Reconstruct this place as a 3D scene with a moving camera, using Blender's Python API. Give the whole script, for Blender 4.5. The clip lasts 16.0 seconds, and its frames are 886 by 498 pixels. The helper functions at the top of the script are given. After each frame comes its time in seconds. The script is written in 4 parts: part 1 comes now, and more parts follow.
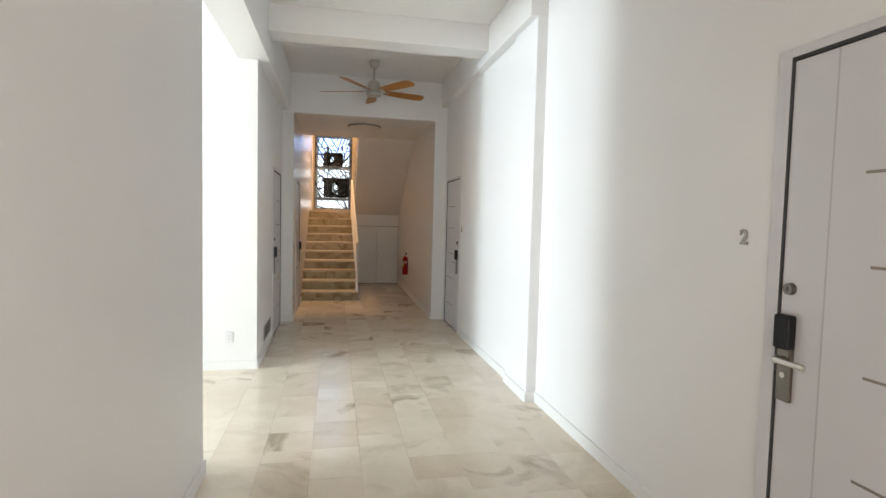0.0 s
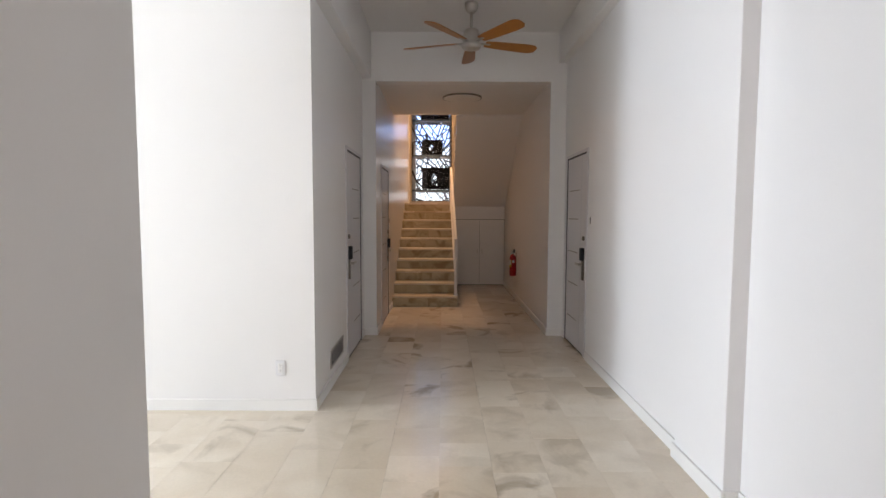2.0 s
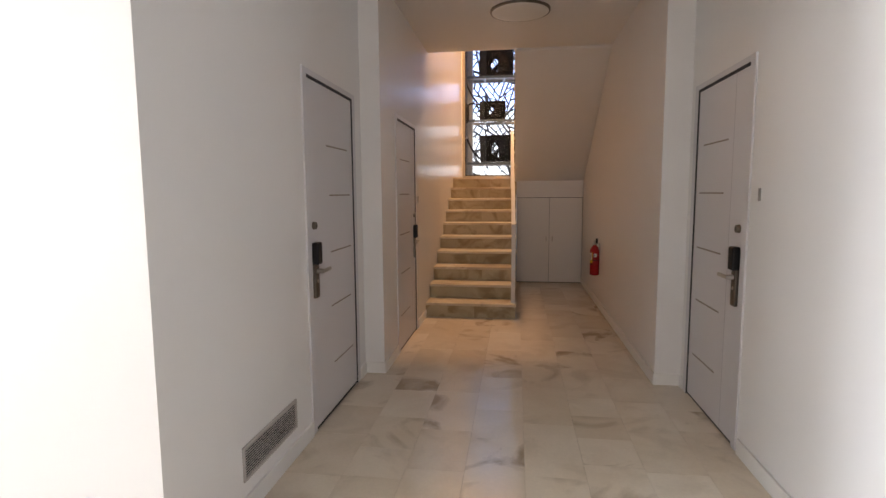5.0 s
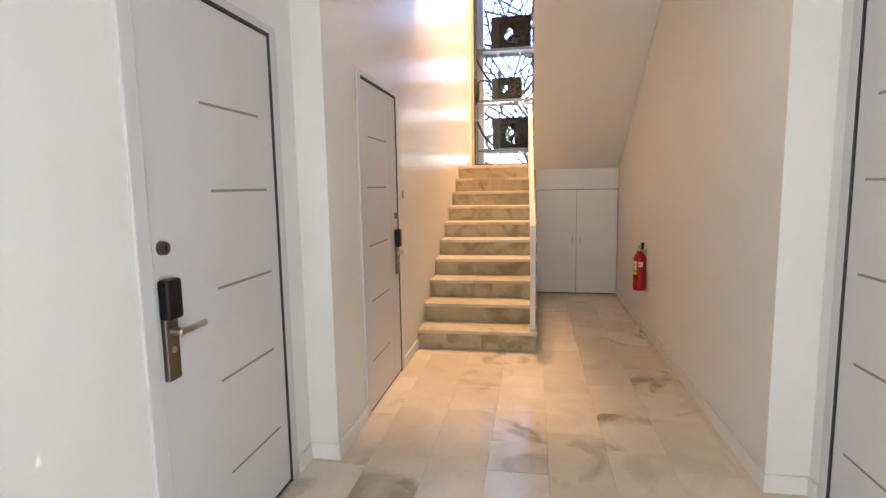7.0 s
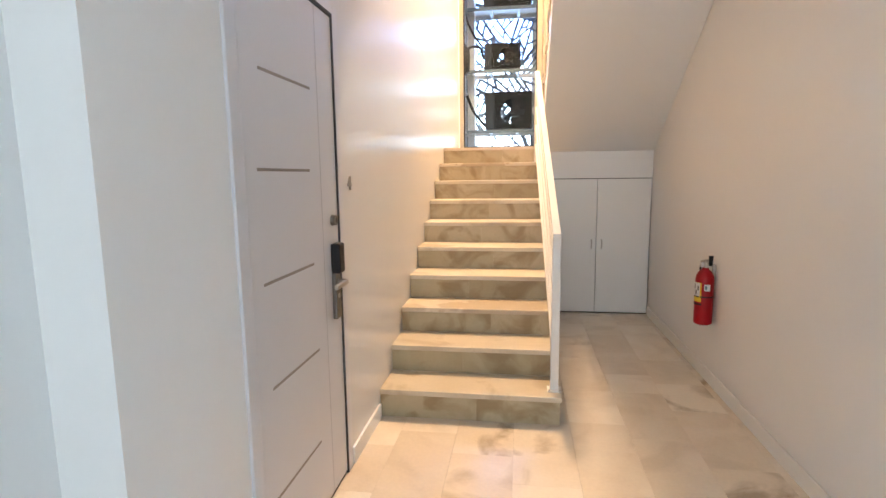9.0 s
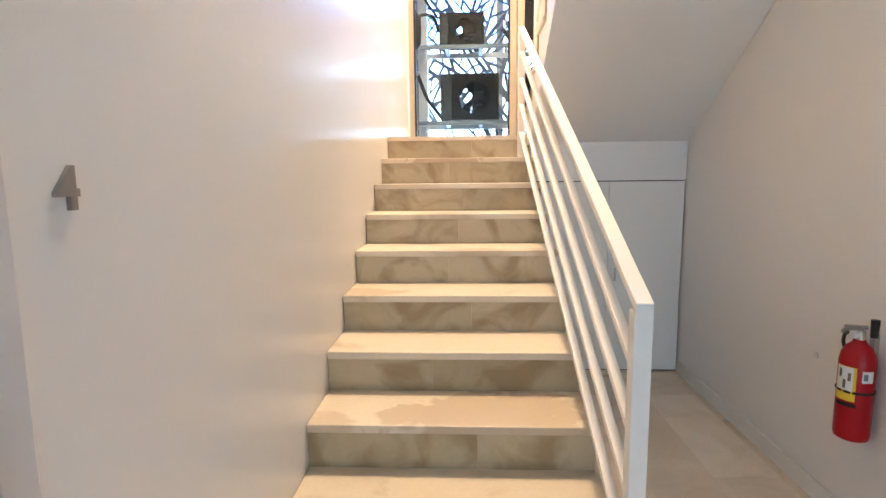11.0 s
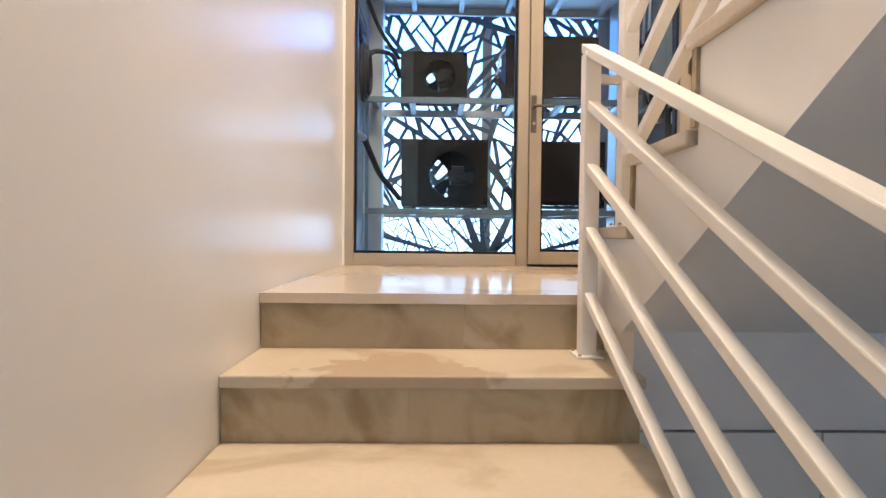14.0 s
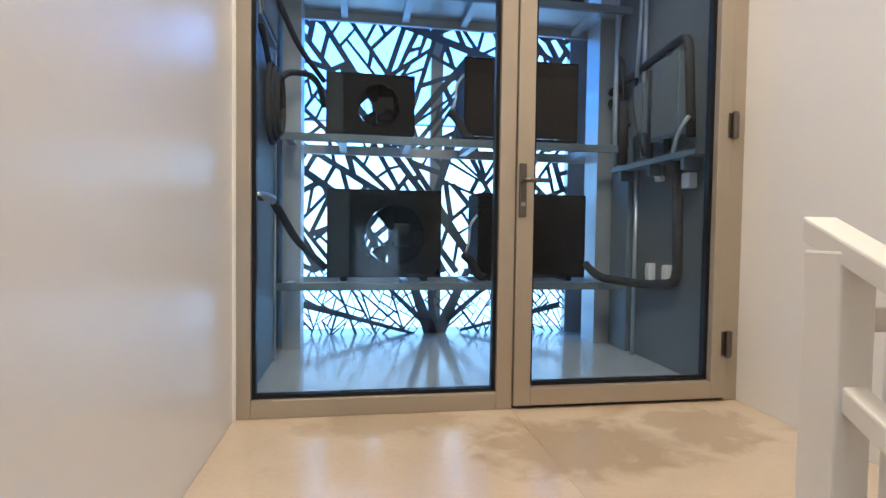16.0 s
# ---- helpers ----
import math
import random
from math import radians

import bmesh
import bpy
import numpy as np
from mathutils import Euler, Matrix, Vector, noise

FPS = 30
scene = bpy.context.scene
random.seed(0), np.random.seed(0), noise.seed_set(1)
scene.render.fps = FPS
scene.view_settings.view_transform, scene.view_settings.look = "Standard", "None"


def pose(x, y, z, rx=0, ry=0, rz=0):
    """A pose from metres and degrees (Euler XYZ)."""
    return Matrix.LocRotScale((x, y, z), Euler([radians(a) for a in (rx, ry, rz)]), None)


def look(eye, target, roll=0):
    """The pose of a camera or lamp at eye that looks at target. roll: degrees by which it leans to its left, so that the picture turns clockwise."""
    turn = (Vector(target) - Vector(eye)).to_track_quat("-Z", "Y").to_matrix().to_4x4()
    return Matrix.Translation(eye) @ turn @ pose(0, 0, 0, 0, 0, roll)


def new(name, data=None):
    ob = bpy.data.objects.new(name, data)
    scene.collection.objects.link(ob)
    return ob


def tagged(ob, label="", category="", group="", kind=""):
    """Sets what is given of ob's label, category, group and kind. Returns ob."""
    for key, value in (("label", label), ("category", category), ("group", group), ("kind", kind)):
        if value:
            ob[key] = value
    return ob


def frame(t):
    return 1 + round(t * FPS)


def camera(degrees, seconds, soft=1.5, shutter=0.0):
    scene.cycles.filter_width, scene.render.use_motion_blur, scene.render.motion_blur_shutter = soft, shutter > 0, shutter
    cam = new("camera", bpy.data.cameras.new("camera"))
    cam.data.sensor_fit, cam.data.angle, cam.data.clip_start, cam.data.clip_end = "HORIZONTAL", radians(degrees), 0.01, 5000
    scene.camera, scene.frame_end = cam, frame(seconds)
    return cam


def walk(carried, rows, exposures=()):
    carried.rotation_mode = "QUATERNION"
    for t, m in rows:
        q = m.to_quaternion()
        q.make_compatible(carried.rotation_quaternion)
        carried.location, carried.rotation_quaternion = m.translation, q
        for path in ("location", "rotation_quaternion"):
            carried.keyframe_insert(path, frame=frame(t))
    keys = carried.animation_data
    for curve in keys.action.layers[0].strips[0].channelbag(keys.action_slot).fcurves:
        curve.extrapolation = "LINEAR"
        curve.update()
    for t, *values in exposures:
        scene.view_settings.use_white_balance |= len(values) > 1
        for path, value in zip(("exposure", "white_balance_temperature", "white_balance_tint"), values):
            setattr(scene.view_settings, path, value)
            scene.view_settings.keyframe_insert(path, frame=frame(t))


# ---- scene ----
cam = camera(80.5, 16.0)
PATH = [
    (0, (0.598, 0.659, 1.526), (1.001, 2.614, 1.413), 1.4),
    (0.5, (0.649, 1.072, 1.481), (0.879, 3.057, 1.385), 1.0),
    (1, (0.69, 1.473, 1.496), (0.815, 3.464, 1.36), 0.6),
    (1.5, (0.746, 1.864, 1.47), (0.782, 3.86, 1.339), 0.4),
    (2, (0.784, 2.25, 1.473), (0.786, 4.245, 1.333), 0.2),
    (2.5, (0.837, 2.639, 1.457), (0.792, 4.634, 1.314), -0.0),
    (3, (0.882, 3.025, 1.425), (0.802, 5.017, 1.265), -0.1),
    (3.5, (0.909, 3.406, 1.444), (0.784, 5.394, 1.257), -0.2),
    (4, (0.958, 3.779, 1.436), (0.766, 5.761, 1.241), -0.3),
    (6.5, (1.037, 5.634, 1.406), (0.718, 7.594, 1.166), -0.7),
    (7, (0.998, 5.995, 1.41), (0.657, 7.951, 1.169), -1.0),
    (7.5, (0.932, 6.383, 1.391), (0.565, 8.332, 1.136), -1.1),
    (8, (0.882, 6.77, 1.389), (0.526, 8.721, 1.124), -1.1),
    (10.5, (0.637, 8.786, 1.36), (0.498, 10.76, 1.07), -0.4),
    (11, (0.577, 9.208, 1.356), (0.482, 11.188, 1.091), -0.6),
    (11.5, (0.536, 9.677, 1.357), (0.466, 11.662, 1.124), -0.4),
    (12, (0.481, 10.17, 1.344), (0.47, 12.163, 1.182), -0.1),
    (12.5, (0.473, 10.614, 1.426), (0.461, 12.612, 1.331), -0.1),
    (13, (0.459, 10.968, 1.553), (0.489, 12.967, 1.496), 0.1),
    (13.5, (0.485, 11.231, 1.688), (0.544, 13.229, 1.644), 0.4),
    (14, (0.506, 11.478, 1.832), (0.55, 13.477, 1.781), 0.6),
    (14.5, (0.468, 11.743, 1.961), (0.538, 13.74, 1.893), 0.8),
    (15, (0.471, 12.009, 2.102), (0.576, 14.005, 2.014), 0.8),
    (15.5, (0.432, 12.237, 2.245), (0.61, 14.227, 2.155), 0.9),
    (16, (0.453, 12.476, 2.363), (0.767, 14.45, 2.293), 0.8),
]
EXPOSURES = [(0, 0.62, 6950, 14), (0.5, 0.44, 6950, 15), (1.0, 0.36, 7000, 17), (1.5, 0.36, 7050, 20), (2.0, 0.16, 7050, 22), (2.5, -0.03, 7200, 23), (3.5, -0.06, 7500, 26), (4.2, 0.18, 7550, 26), (5.2, 0.68, 7350, 23), (6.5, 1.66, 7150, 18), (7.0, 1.76, 6800, 14), (8.2, 1.92, 6150, 9), (10.5, 2.13, 5200, 4), (11.0, 1.97, 5080, 3), (11.5, 1.80, 5020, 3), (12.5, 1.45, 4950, 4), (13.0, 1.32, 4800, 4), (14.0, 0.98, 4650, 3), (15.0, 0.60, 4380, 1), (16.0, 0.48, 4300, -1)]
walk(cam, [(t, look(eye, target, roll)) for t, eye, target, roll in PATH], EXPOSURES)

# ---- world and lights ----
world = bpy.data.worlds.new("sky_world")
scene.world = world
world.use_nodes = True
wn = world.node_tree.nodes
sky = wn.new("ShaderNodeTexSky")
sky.sky_type, sky.sun_disc = "NISHITA", False
sky.sun_elevation, sky.sun_rotation = radians(48), radians(200)
wn["Background"].inputs["Strength"].default_value = 0.08
world.node_tree.links.new(sky.outputs[0], wn["Background"].inputs[0])

sun_data = bpy.data.lights.new("sun", "SUN")
sun_data.energy, sun_data.angle, sun_data.color = 1.2, radians(12), (1.0, 0.96, 0.9)
sun = new("sun", sun_data)
sun.matrix_world = look((-6, -12, 16), (0, 6, 0))


def area_lamp(name, eye, target, w, h, watts, color):
    data = bpy.data.lights.new(name, "AREA")
    data.shape, data.size, data.size_y, data.energy, data.color = "RECTANGLE", w, h, watts, color
    ob = new(name, data)
    ob.matrix_world = look(eye, target)
    return ob


# daylight in the side room's window opening, and the bright sky behind the screen
area_lamp("room_window_light", (-9.93, 4.1, 1.5), (0, 4.1, 1.5), 1.9, 2.3, 570, (0.70, 0.875, 1.0))
# unseen second window, added in that room as broad fill
area_lamp("room_fill_light", (-9.93, 1.5, 1.75), (0, 1.5, 1.75), 2.6, 1.9, 215, (0.72, 0.885, 1.0))
# daylight from an assumed, unseen opening behind the walk's start, filling the near walls
area_lamp("back_fill_light", (1.05, -1.74, 1.35), (1.05, 5, 1.35), 1.5, 2.1, 28, (1.0, 0.96, 0.91))
area_lamp("screen_sky_light", (1.0, 17.2, 2.35), (1.0, 0, 2.35), 4.0, 1.9, 38, (0.80, 0.90, 1.0))
# upper part bluer than the sky, added to tint the left wall's reflection
area_lamp("upper_blue_glow_light", (1.0, 17.2, 4.62), (1.0, 0, 4.62), 4.0, 2.6, 88, (0.34, 0.55, 1.0))
# warm lamp of the upper storey
area_lamp("upper_lamp_light", (0.55, 12.6, 6.25), (0.75, 12.6, 0), 0.6, 0.6, 104, (1.0, 0.62, 0.32))

# ---- materials ----


def material(name, color, rough=0.5, metal=0.0, spec=0.5, var=0.08, scale=3.0, bump=0.05, fine=120.0, rough_var=0.06, coat=0.0):
    m = bpy.data.materials.new(name)
    m.use_nodes = True
    nt = m.node_tree
    n, l = nt.nodes, nt.links
    p = n["Principled BSDF"]
    p.inputs["Metallic"].default_value = metal
    p.inputs["Coat Weight"].default_value = coat
    p.inputs["Specular IOR Level"].default_value = spec
    tc = n.new("ShaderNodeTexCoord")
    big, small = n.new("ShaderNodeTexNoise"), n.new("ShaderNodeTexNoise")
    big.inputs["Scale"].default_value, big.inputs["Detail"].default_value = scale, 5
    small.inputs["Scale"].default_value, small.inputs["Detail"].default_value = fine, 3
    l.new(tc.outputs["Object"], big.inputs["Vector"])
    l.new(tc.outputs["Object"], small.inputs["Vector"])
    mix = n.new("ShaderNodeMix")
    mix.data_type = "RGBA"
    mix.inputs["A"].default_value = (*[c * (1 - var) for c in color], 1)
    mix.inputs["B"].default_value = (*[min(1, c * (1 + var)) for c in color], 1)
    add = n.new("ShaderNodeMath")
    add.operation = "MULTIPLY_ADD"
    add.inputs[1].default_value = 0.35
    l.new(small.outputs["Fac"], add.inputs[0])
    half = n.new("ShaderNodeMath")
    half.operation = "MULTIPLY"
    half.inputs[1].default_value = 0.65
    l.new(big.outputs["Fac"], half.inputs[0])
    l.new(half.outputs[0], add.inputs[2])
    l.new(add.outputs[0], mix.inputs["Factor"])
    l.new(mix.outputs["Result"], p.inputs["Base Color"])
    mr = n.new("ShaderNodeMapRange")
    mr.inputs["To Min"].default_value, mr.inputs["To Max"].default_value = max(0.02, rough - rough_var), min(1, rough + rough_var)
    l.new(big.outputs["Fac"], mr.inputs["Value"])
    l.new(mr.outputs[0], p.inputs["Roughness"])
    if bump:
        b = n.new("ShaderNodeBump")
        b.inputs["Strength"].default_value, b.inputs["Distance"].default_value = bump, 0.004
        l.new(add.outputs[0], b.inputs["Height"])
        l.new(b.outputs[0], p.inputs["Normal"])
    return m


def marble(name, light, mid, dark, rough, stain=0.55, vs=2.6, vd=0.5, lo=0.56, hi=0.66, pick=0.0, blots=()):
    """Veined cream marble: the tone changes from slab to slab, with brown stains and fine grain."""
    m = bpy.data.materials.new(name)
    m.use_nodes = True
    nt = m.node_tree
    n, l = nt.nodes, nt.links
    p = n["Principled BSDF"]
    tc, geo, info = n.new("ShaderNodeTexCoord"), n.new("ShaderNodeNewGeometry"), n.new("ShaderNodeObjectInfo")
    rnd = n.new("ShaderNodeMath")
    rnd.operation = "ADD"
    l.new(geo.outputs["Random Per Island"], rnd.inputs[0])
    l.new(info.outputs["Random"], rnd.inputs[1])
    frac = n.new("ShaderNodeMath")
    frac.operation = "FRACT"
    l.new(rnd.outputs[0], frac.inputs[0])
    shift = n.new("ShaderNodeVectorMath")
    shift.operation = "SCALE"
    shift.inputs[0].default_value = (17.0, 31.0, 7.0)
    l.new(frac.outputs[0], shift.inputs["Scale"])
    pos = n.new("ShaderNodeVectorMath")
    l.new(geo.outputs["Position"], pos.inputs[0])
    l.new(shift.outputs[0], pos.inputs[1])
    cloud, vein, grain = n.new("ShaderNodeTexNoise"), n.new("ShaderNodeTexNoise"), n.new("ShaderNodeTexNoise")
    for t, s, d, dist in ((cloud, 3.0, 5, 0.6), (vein, vs, 8, vd), (grain, 60, 3, 0)):
        t.inputs["Scale"].default_value, t.inputs["Detail"].default_value, t.inputs["Distortion"].default_value = s, d, dist
        l.new(pos.outputs[0], t.inputs["Vector"])
    tone = n.new("ShaderNodeMix")
    tone.data_type = "RGBA"
    tone.inputs["A"].default_value, tone.inputs["B"].default_value = (*light, 1), (*mid, 1)
    tm = n.new("ShaderNodeMath")
    tm.operation = "MULTIPLY_ADD"
    tm.inputs[1].default_value = 0.7
    l.new(frac.outputs[0], tm.inputs[0])
    cm = n.new("ShaderNodeMapRange")
    cm.inputs["From Min"].default_value, cm.inputs["From Max"].default_value = 0.35, 0.7
    cm.inputs["To Max"].default_value = 0.5
    l.new(cloud.outputs["Fac"], cm.inputs["Value"])
    l.new(cm.outputs[0], tm.inputs[2])
    l.new(tm.outputs[0], tone.inputs["Factor"])
    sm = n.new("ShaderNodeMapRange")
    sm.inputs["From Min"].default_value, sm.inputs["From Max"].default_value = lo, hi
    sm.inputs["To Max"].default_value = stain
    l.new(vein.outputs["Fac"], sm.inputs["Value"])
    st = n.new("ShaderNodeMix")
    st.data_type = "RGBA"
    st.inputs["B"].default_value = (*dark, 1)
    amount = sm.outputs[0]
    if pick:
        # few slabs carry strong stains, most only a trace
        wh = n.new("ShaderNodeTexWhiteNoise")
        wh.noise_dimensions = "1D"
        l.new(frac.outputs[0], wh.inputs["W"])
        pk = n.new("ShaderNodeMapRange")
        pk.inputs["From Min"].default_value, pk.inputs["To Min"].default_value = pick, 0.18
        l.new(wh.outputs["Value"], pk.inputs["Value"])
        pm = n.new("ShaderNodeMath")
        pm.operation = "MULTIPLY"
        l.new(amount, pm.inputs[0])
        l.new(pk.outputs[0], pm.inputs[1])
        amount = pm.outputs[0]
    for bx0, by0, brx, bry, depth, rim in blots:
        # a brown blot with a ragged rim: soaked stains, and one shaded landing tile
        mp = n.new("ShaderNodeMapping")
        mp.vector_type = "TEXTURE"
        mp.inputs["Location"].default_value, mp.inputs["Scale"].default_value = (bx0, by0, 0), (brx, bry, 1000)
        l.new(geo.outputs["Position"], mp.inputs["Vector"])
        ln = n.new("ShaderNodeVectorMath")
        ln.operation = "LENGTH"
        l.new(mp.outputs[0], ln.inputs[0])
        rag = n.new("ShaderNodeTexNoise")
        rag.inputs["Scale"].default_value, rag.inputs["Detail"].default_value, rag.inputs["Distortion"].default_value = 9.0, 5, 0.6
        l.new(geo.outputs["Position"], rag.inputs["Vector"])
        ra = n.new("ShaderNodeMath")
        ra.operation = "MULTIPLY_ADD"
        ra.inputs[1].default_value = 1.7
        l.new(rag.outputs["Fac"], ra.inputs[0])
        l.new(ln.outputs["Value"], ra.inputs[2])
        bm2 = n.new("ShaderNodeMapRange")
        bm2.inputs["From Min"].default_value, bm2.inputs["From Max"].default_value = 1.72 - rim, 1.72 + rim
        bm2.inputs["To Min"].default_value, bm2.inputs["To Max"].default_value = depth, 0.0
        l.new(ra.outputs[0], bm2.inputs["Value"])
        mx = n.new("ShaderNodeMath")
        mx.operation = "MAXIMUM"
        l.new(amount, mx.inputs[0])
        l.new(bm2.outputs[0], mx.inputs[1])
        amount = mx.outputs[0]
    l.new(tone.outputs["Result"], st.inputs["A"])
    l.new(amount, st.inputs["Factor"])
    gr = n.new("ShaderNodeMix")
    gr.data_type, gr.blend_type = "RGBA", "MULTIPLY"
    gr.inputs["Factor"].default_value = 0.12
    l.new(st.outputs["Result"], gr.inputs["A"])
    l.new(grain.outputs["Fac"], gr.inputs["B"])
    l.new(gr.outputs["Result"], p.inputs["Base Color"])
    rr = n.new("ShaderNodeMapRange")
    rr.inputs["To Min"].default_value, rr.inputs["To Max"].default_value = rough - 0.06, rough + 0.1
    l.new(cloud.outputs["Fac"], rr.inputs["Value"])
    l.new(rr.outputs[0], p.inputs["Roughness"])
    b = n.new("ShaderNodeBump")
    b.inputs["Strength"].default_value, b.inputs["Distance"].default_value = 0.08, 0.002
    l.new(cloud.outputs["Fac"], b.inputs["Height"])
    l.new(b.outputs[0], p.inputs["Normal"])
    return m


def glass_material(name):
    m = bpy.data.materials.new(name)
    m.use_nodes = True
    p = m.node_tree.nodes["Principled BSDF"]
    p.inputs["Base Color"].default_value = (0.87, 0.935, 0.98, 1)
    p.inputs["Roughness"].default_value = 0.0
    p.inputs["IOR"].default_value = 1.2
    p.inputs["Transmission Weight"].default_value = 1.0
    return m


WALL = material("white_wall_paint", (0.82, 0.81, 0.80), 0.36, var=0.025, scale=1.3, bump=0.06, fine=90, rough_var=0.03)
SATIN = material("satin_white_wall_paint", (0.82, 0.81, 0.80), 0.25, spec=0.34, var=0.025, scale=1.3, bump=0.05, fine=60, rough_var=0.02)
CEIL = material("white_ceiling_paint", (0.81, 0.795, 0.775), 0.6, var=0.025, scale=1.2, bump=0.05)
TRIM = material("white_trim_paint", (0.82, 0.81, 0.79), 0.35, var=0.03, scale=4, bump=0.02)
DOOR = material("pale_grey_door_paint", (0.66, 0.65, 0.67), 0.38, var=0.03, scale=4, bump=0.03, fine=60)
SEAM = material("shaded_grey_groove", (0.52, 0.51, 0.53), 0.5, var=0.08, scale=8)
GAP = material("dark_door_seal", (0.04, 0.04, 0.044), 0.7, var=0.1)
GROOVE = material("taupe_groove", (0.27, 0.23, 0.20), 0.5, var=0.1)
STEEL = material("brushed_steel", (0.48, 0.45, 0.41), 0.32, 1.0, var=0.08, scale=20, bump=0.03, fine=300)
DARKSTEEL = material("bronze_steel", (0.17, 0.155, 0.135), 0.36, 1.0, var=0.1, scale=20, bump=0.03, fine=300)
BLACK = material("black_plastic", (0.010, 0.010, 0.012), 0.42, spec=0.25, var=0.1, bump=0.0)
MARBLE = marble("cream_marble_tile", (0.90, 0.815, 0.69), (0.75, 0.64, 0.50), (0.33, 0.245, 0.15), 0.125, 0.85, 2.6, 1.0, 0.52, 0.66, pick=0.55)
# second blot paints the shade over the back right tile, the rest are stains
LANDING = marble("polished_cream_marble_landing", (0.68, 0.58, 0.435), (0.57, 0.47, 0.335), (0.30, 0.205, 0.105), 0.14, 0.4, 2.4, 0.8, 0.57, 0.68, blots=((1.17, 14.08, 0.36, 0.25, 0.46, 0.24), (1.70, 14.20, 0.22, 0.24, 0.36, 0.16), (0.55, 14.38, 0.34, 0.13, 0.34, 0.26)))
STEP = marble("cream_marble_step", (0.76, 0.685, 0.555), (0.63, 0.545, 0.41), (0.36, 0.265, 0.15), 0.36, 0.45, 2.4, 0.8, 0.56, 0.64)
STAINED_TOP = marble("cream_marble_step_soaked", (0.76, 0.685, 0.555), (0.63, 0.545, 0.41), (0.36, 0.25, 0.13), 0.36, 0.4, 2.2, 0.6, 0.57, 0.62, blots=((0.42, 12.76, 0.27, 0.20, 0.62, 0.05),))
STAINED_LOW = marble("cream_marble_step_brown", (0.76, 0.685, 0.555), (0.63, 0.545, 0.41), (0.40, 0.28, 0.16), 0.36, 0.4, 2.2, 0.6, 0.57, 0.62, blots=((0.66, 11.02, 0.40, 0.25, 0.5, 0.08),))
# riser base darker than treads: overhead-lamp shade put into the mottled brown
RISER = marble("shaded_brown_mottled_marble", (0.545, 0.465, 0.315), (0.405, 0.335, 0.20), (0.24, 0.165, 0.07), 0.40, 0.7, 3.6, 1.3, 0.48, 0.64)
GROUT = material("grey_grout", (0.60, 0.52, 0.42), 0.8, var=0.1)
RAIL = material("white_rail_enamel", (0.80, 0.785, 0.76), 0.6, spec=0.22, var=0.03, scale=8, bump=0.02)
ALU = material("champagne_aluminium", (0.42, 0.37, 0.29), 0.38, 0.35, var=0.05, scale=6, bump=0.02)
GLASS = glass_material("clear_glass")
WOOD = material("honey_wood_blade", (0.40, 0.15, 0.03), 0.35, var=0.25, scale=9, bump=0.04)
FANBODY = material("silver_fan_metal", (0.50, 0.48, 0.45), 0.35, 0.6, var=0.06)
RED = material("red_enamel", (0.33, 0.002, 0.007), 0.32, spec=0.3, var=0.08, bump=0.01)
YELLOW = material("yellow_label", (0.75, 0.55, 0.03), 0.5, var=0.05, bump=0)
PAPER = material("white_label", (0.75, 0.75, 0.76), 0.5, var=0.05, bump=0)
SCREEN = material("blue_grey_steel", (0.15, 0.19, 0.23), 0.5, 0.2, var=0.12, scale=5)
GALV = material("galvanised_steel", (0.45, 0.49, 0.53), 0.4, 0.6, var=0.15, scale=12)
SHAFT = material("blue_grey_plaster", (0.125, 0.142, 0.15), 0.75, var=0.12, scale=2.5, bump=0.1)
FOIL = material("crumpled_foil", (0.62, 0.63, 0.64), 0.32, 0.9, var=0.15, scale=40, bump=0.4, fine=60)
SHAFTFLOOR = material("grey_sealed_floor", (0.32, 0.35, 0.38), 0.15, var=0.12, scale=4)
# casings kept near-black: their backlit shade is put into the base colour
CASING = material("backlit_dark_casing", (0.007, 0.008, 0.010), 0.65, spec=0.12, var=0.1, scale=5, bump=0.0)
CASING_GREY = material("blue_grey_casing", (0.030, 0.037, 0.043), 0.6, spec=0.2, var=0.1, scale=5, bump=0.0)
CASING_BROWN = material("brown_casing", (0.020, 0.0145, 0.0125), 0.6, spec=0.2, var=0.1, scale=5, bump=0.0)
INSUL = material("black_pipe_insulation", (0.03, 0.03, 0.033), 0.75, var=0.2, scale=15, bump=0.15)
GROUND = material("pale_concrete_paving", (0.42, 0.42, 0.38), 0.85, var=0.2, scale=0.4, bump=0.1)
LAMP_OFF = material("opal_diffuser", (0.78, 0.77, 0.74), 0.4, var=0.02, bump=0)
VENT = material("grey_vent_paint", (0.50, 0.47, 0.45), 0.5, var=0.06)
DIGIT = material("grey_metal_digit", (0.33, 0.31, 0.29), 0.4, 0.7, var=0.05)

# ---- builders ----


def box(bm, x0, x1, y0, y1, z0, z1, bevel=0.0):
    m = Matrix.Translation(((x0 + x1) / 2, (y0 + y1) / 2, (z0 + z1) / 2)) @ Matrix.Diagonal((abs(x1 - x0), abs(y1 - y0), abs(z1 - z0), 1))
    made = bmesh.ops.create_cube(bm, size=1, matrix=m)["verts"]
    if bevel:
        edges = list({e for v in made for e in v.link_edges})
        bmesh.ops.bevel(bm, geom=edges, offset=bevel, segments=2, profile=0.5, affect="EDGES")
    return bm


def bx(x0, x1, y0, y1, z0, z1, bevel=0.0):
    return box(bmesh.new(), x0, x1, y0, y1, z0, z1, bevel)


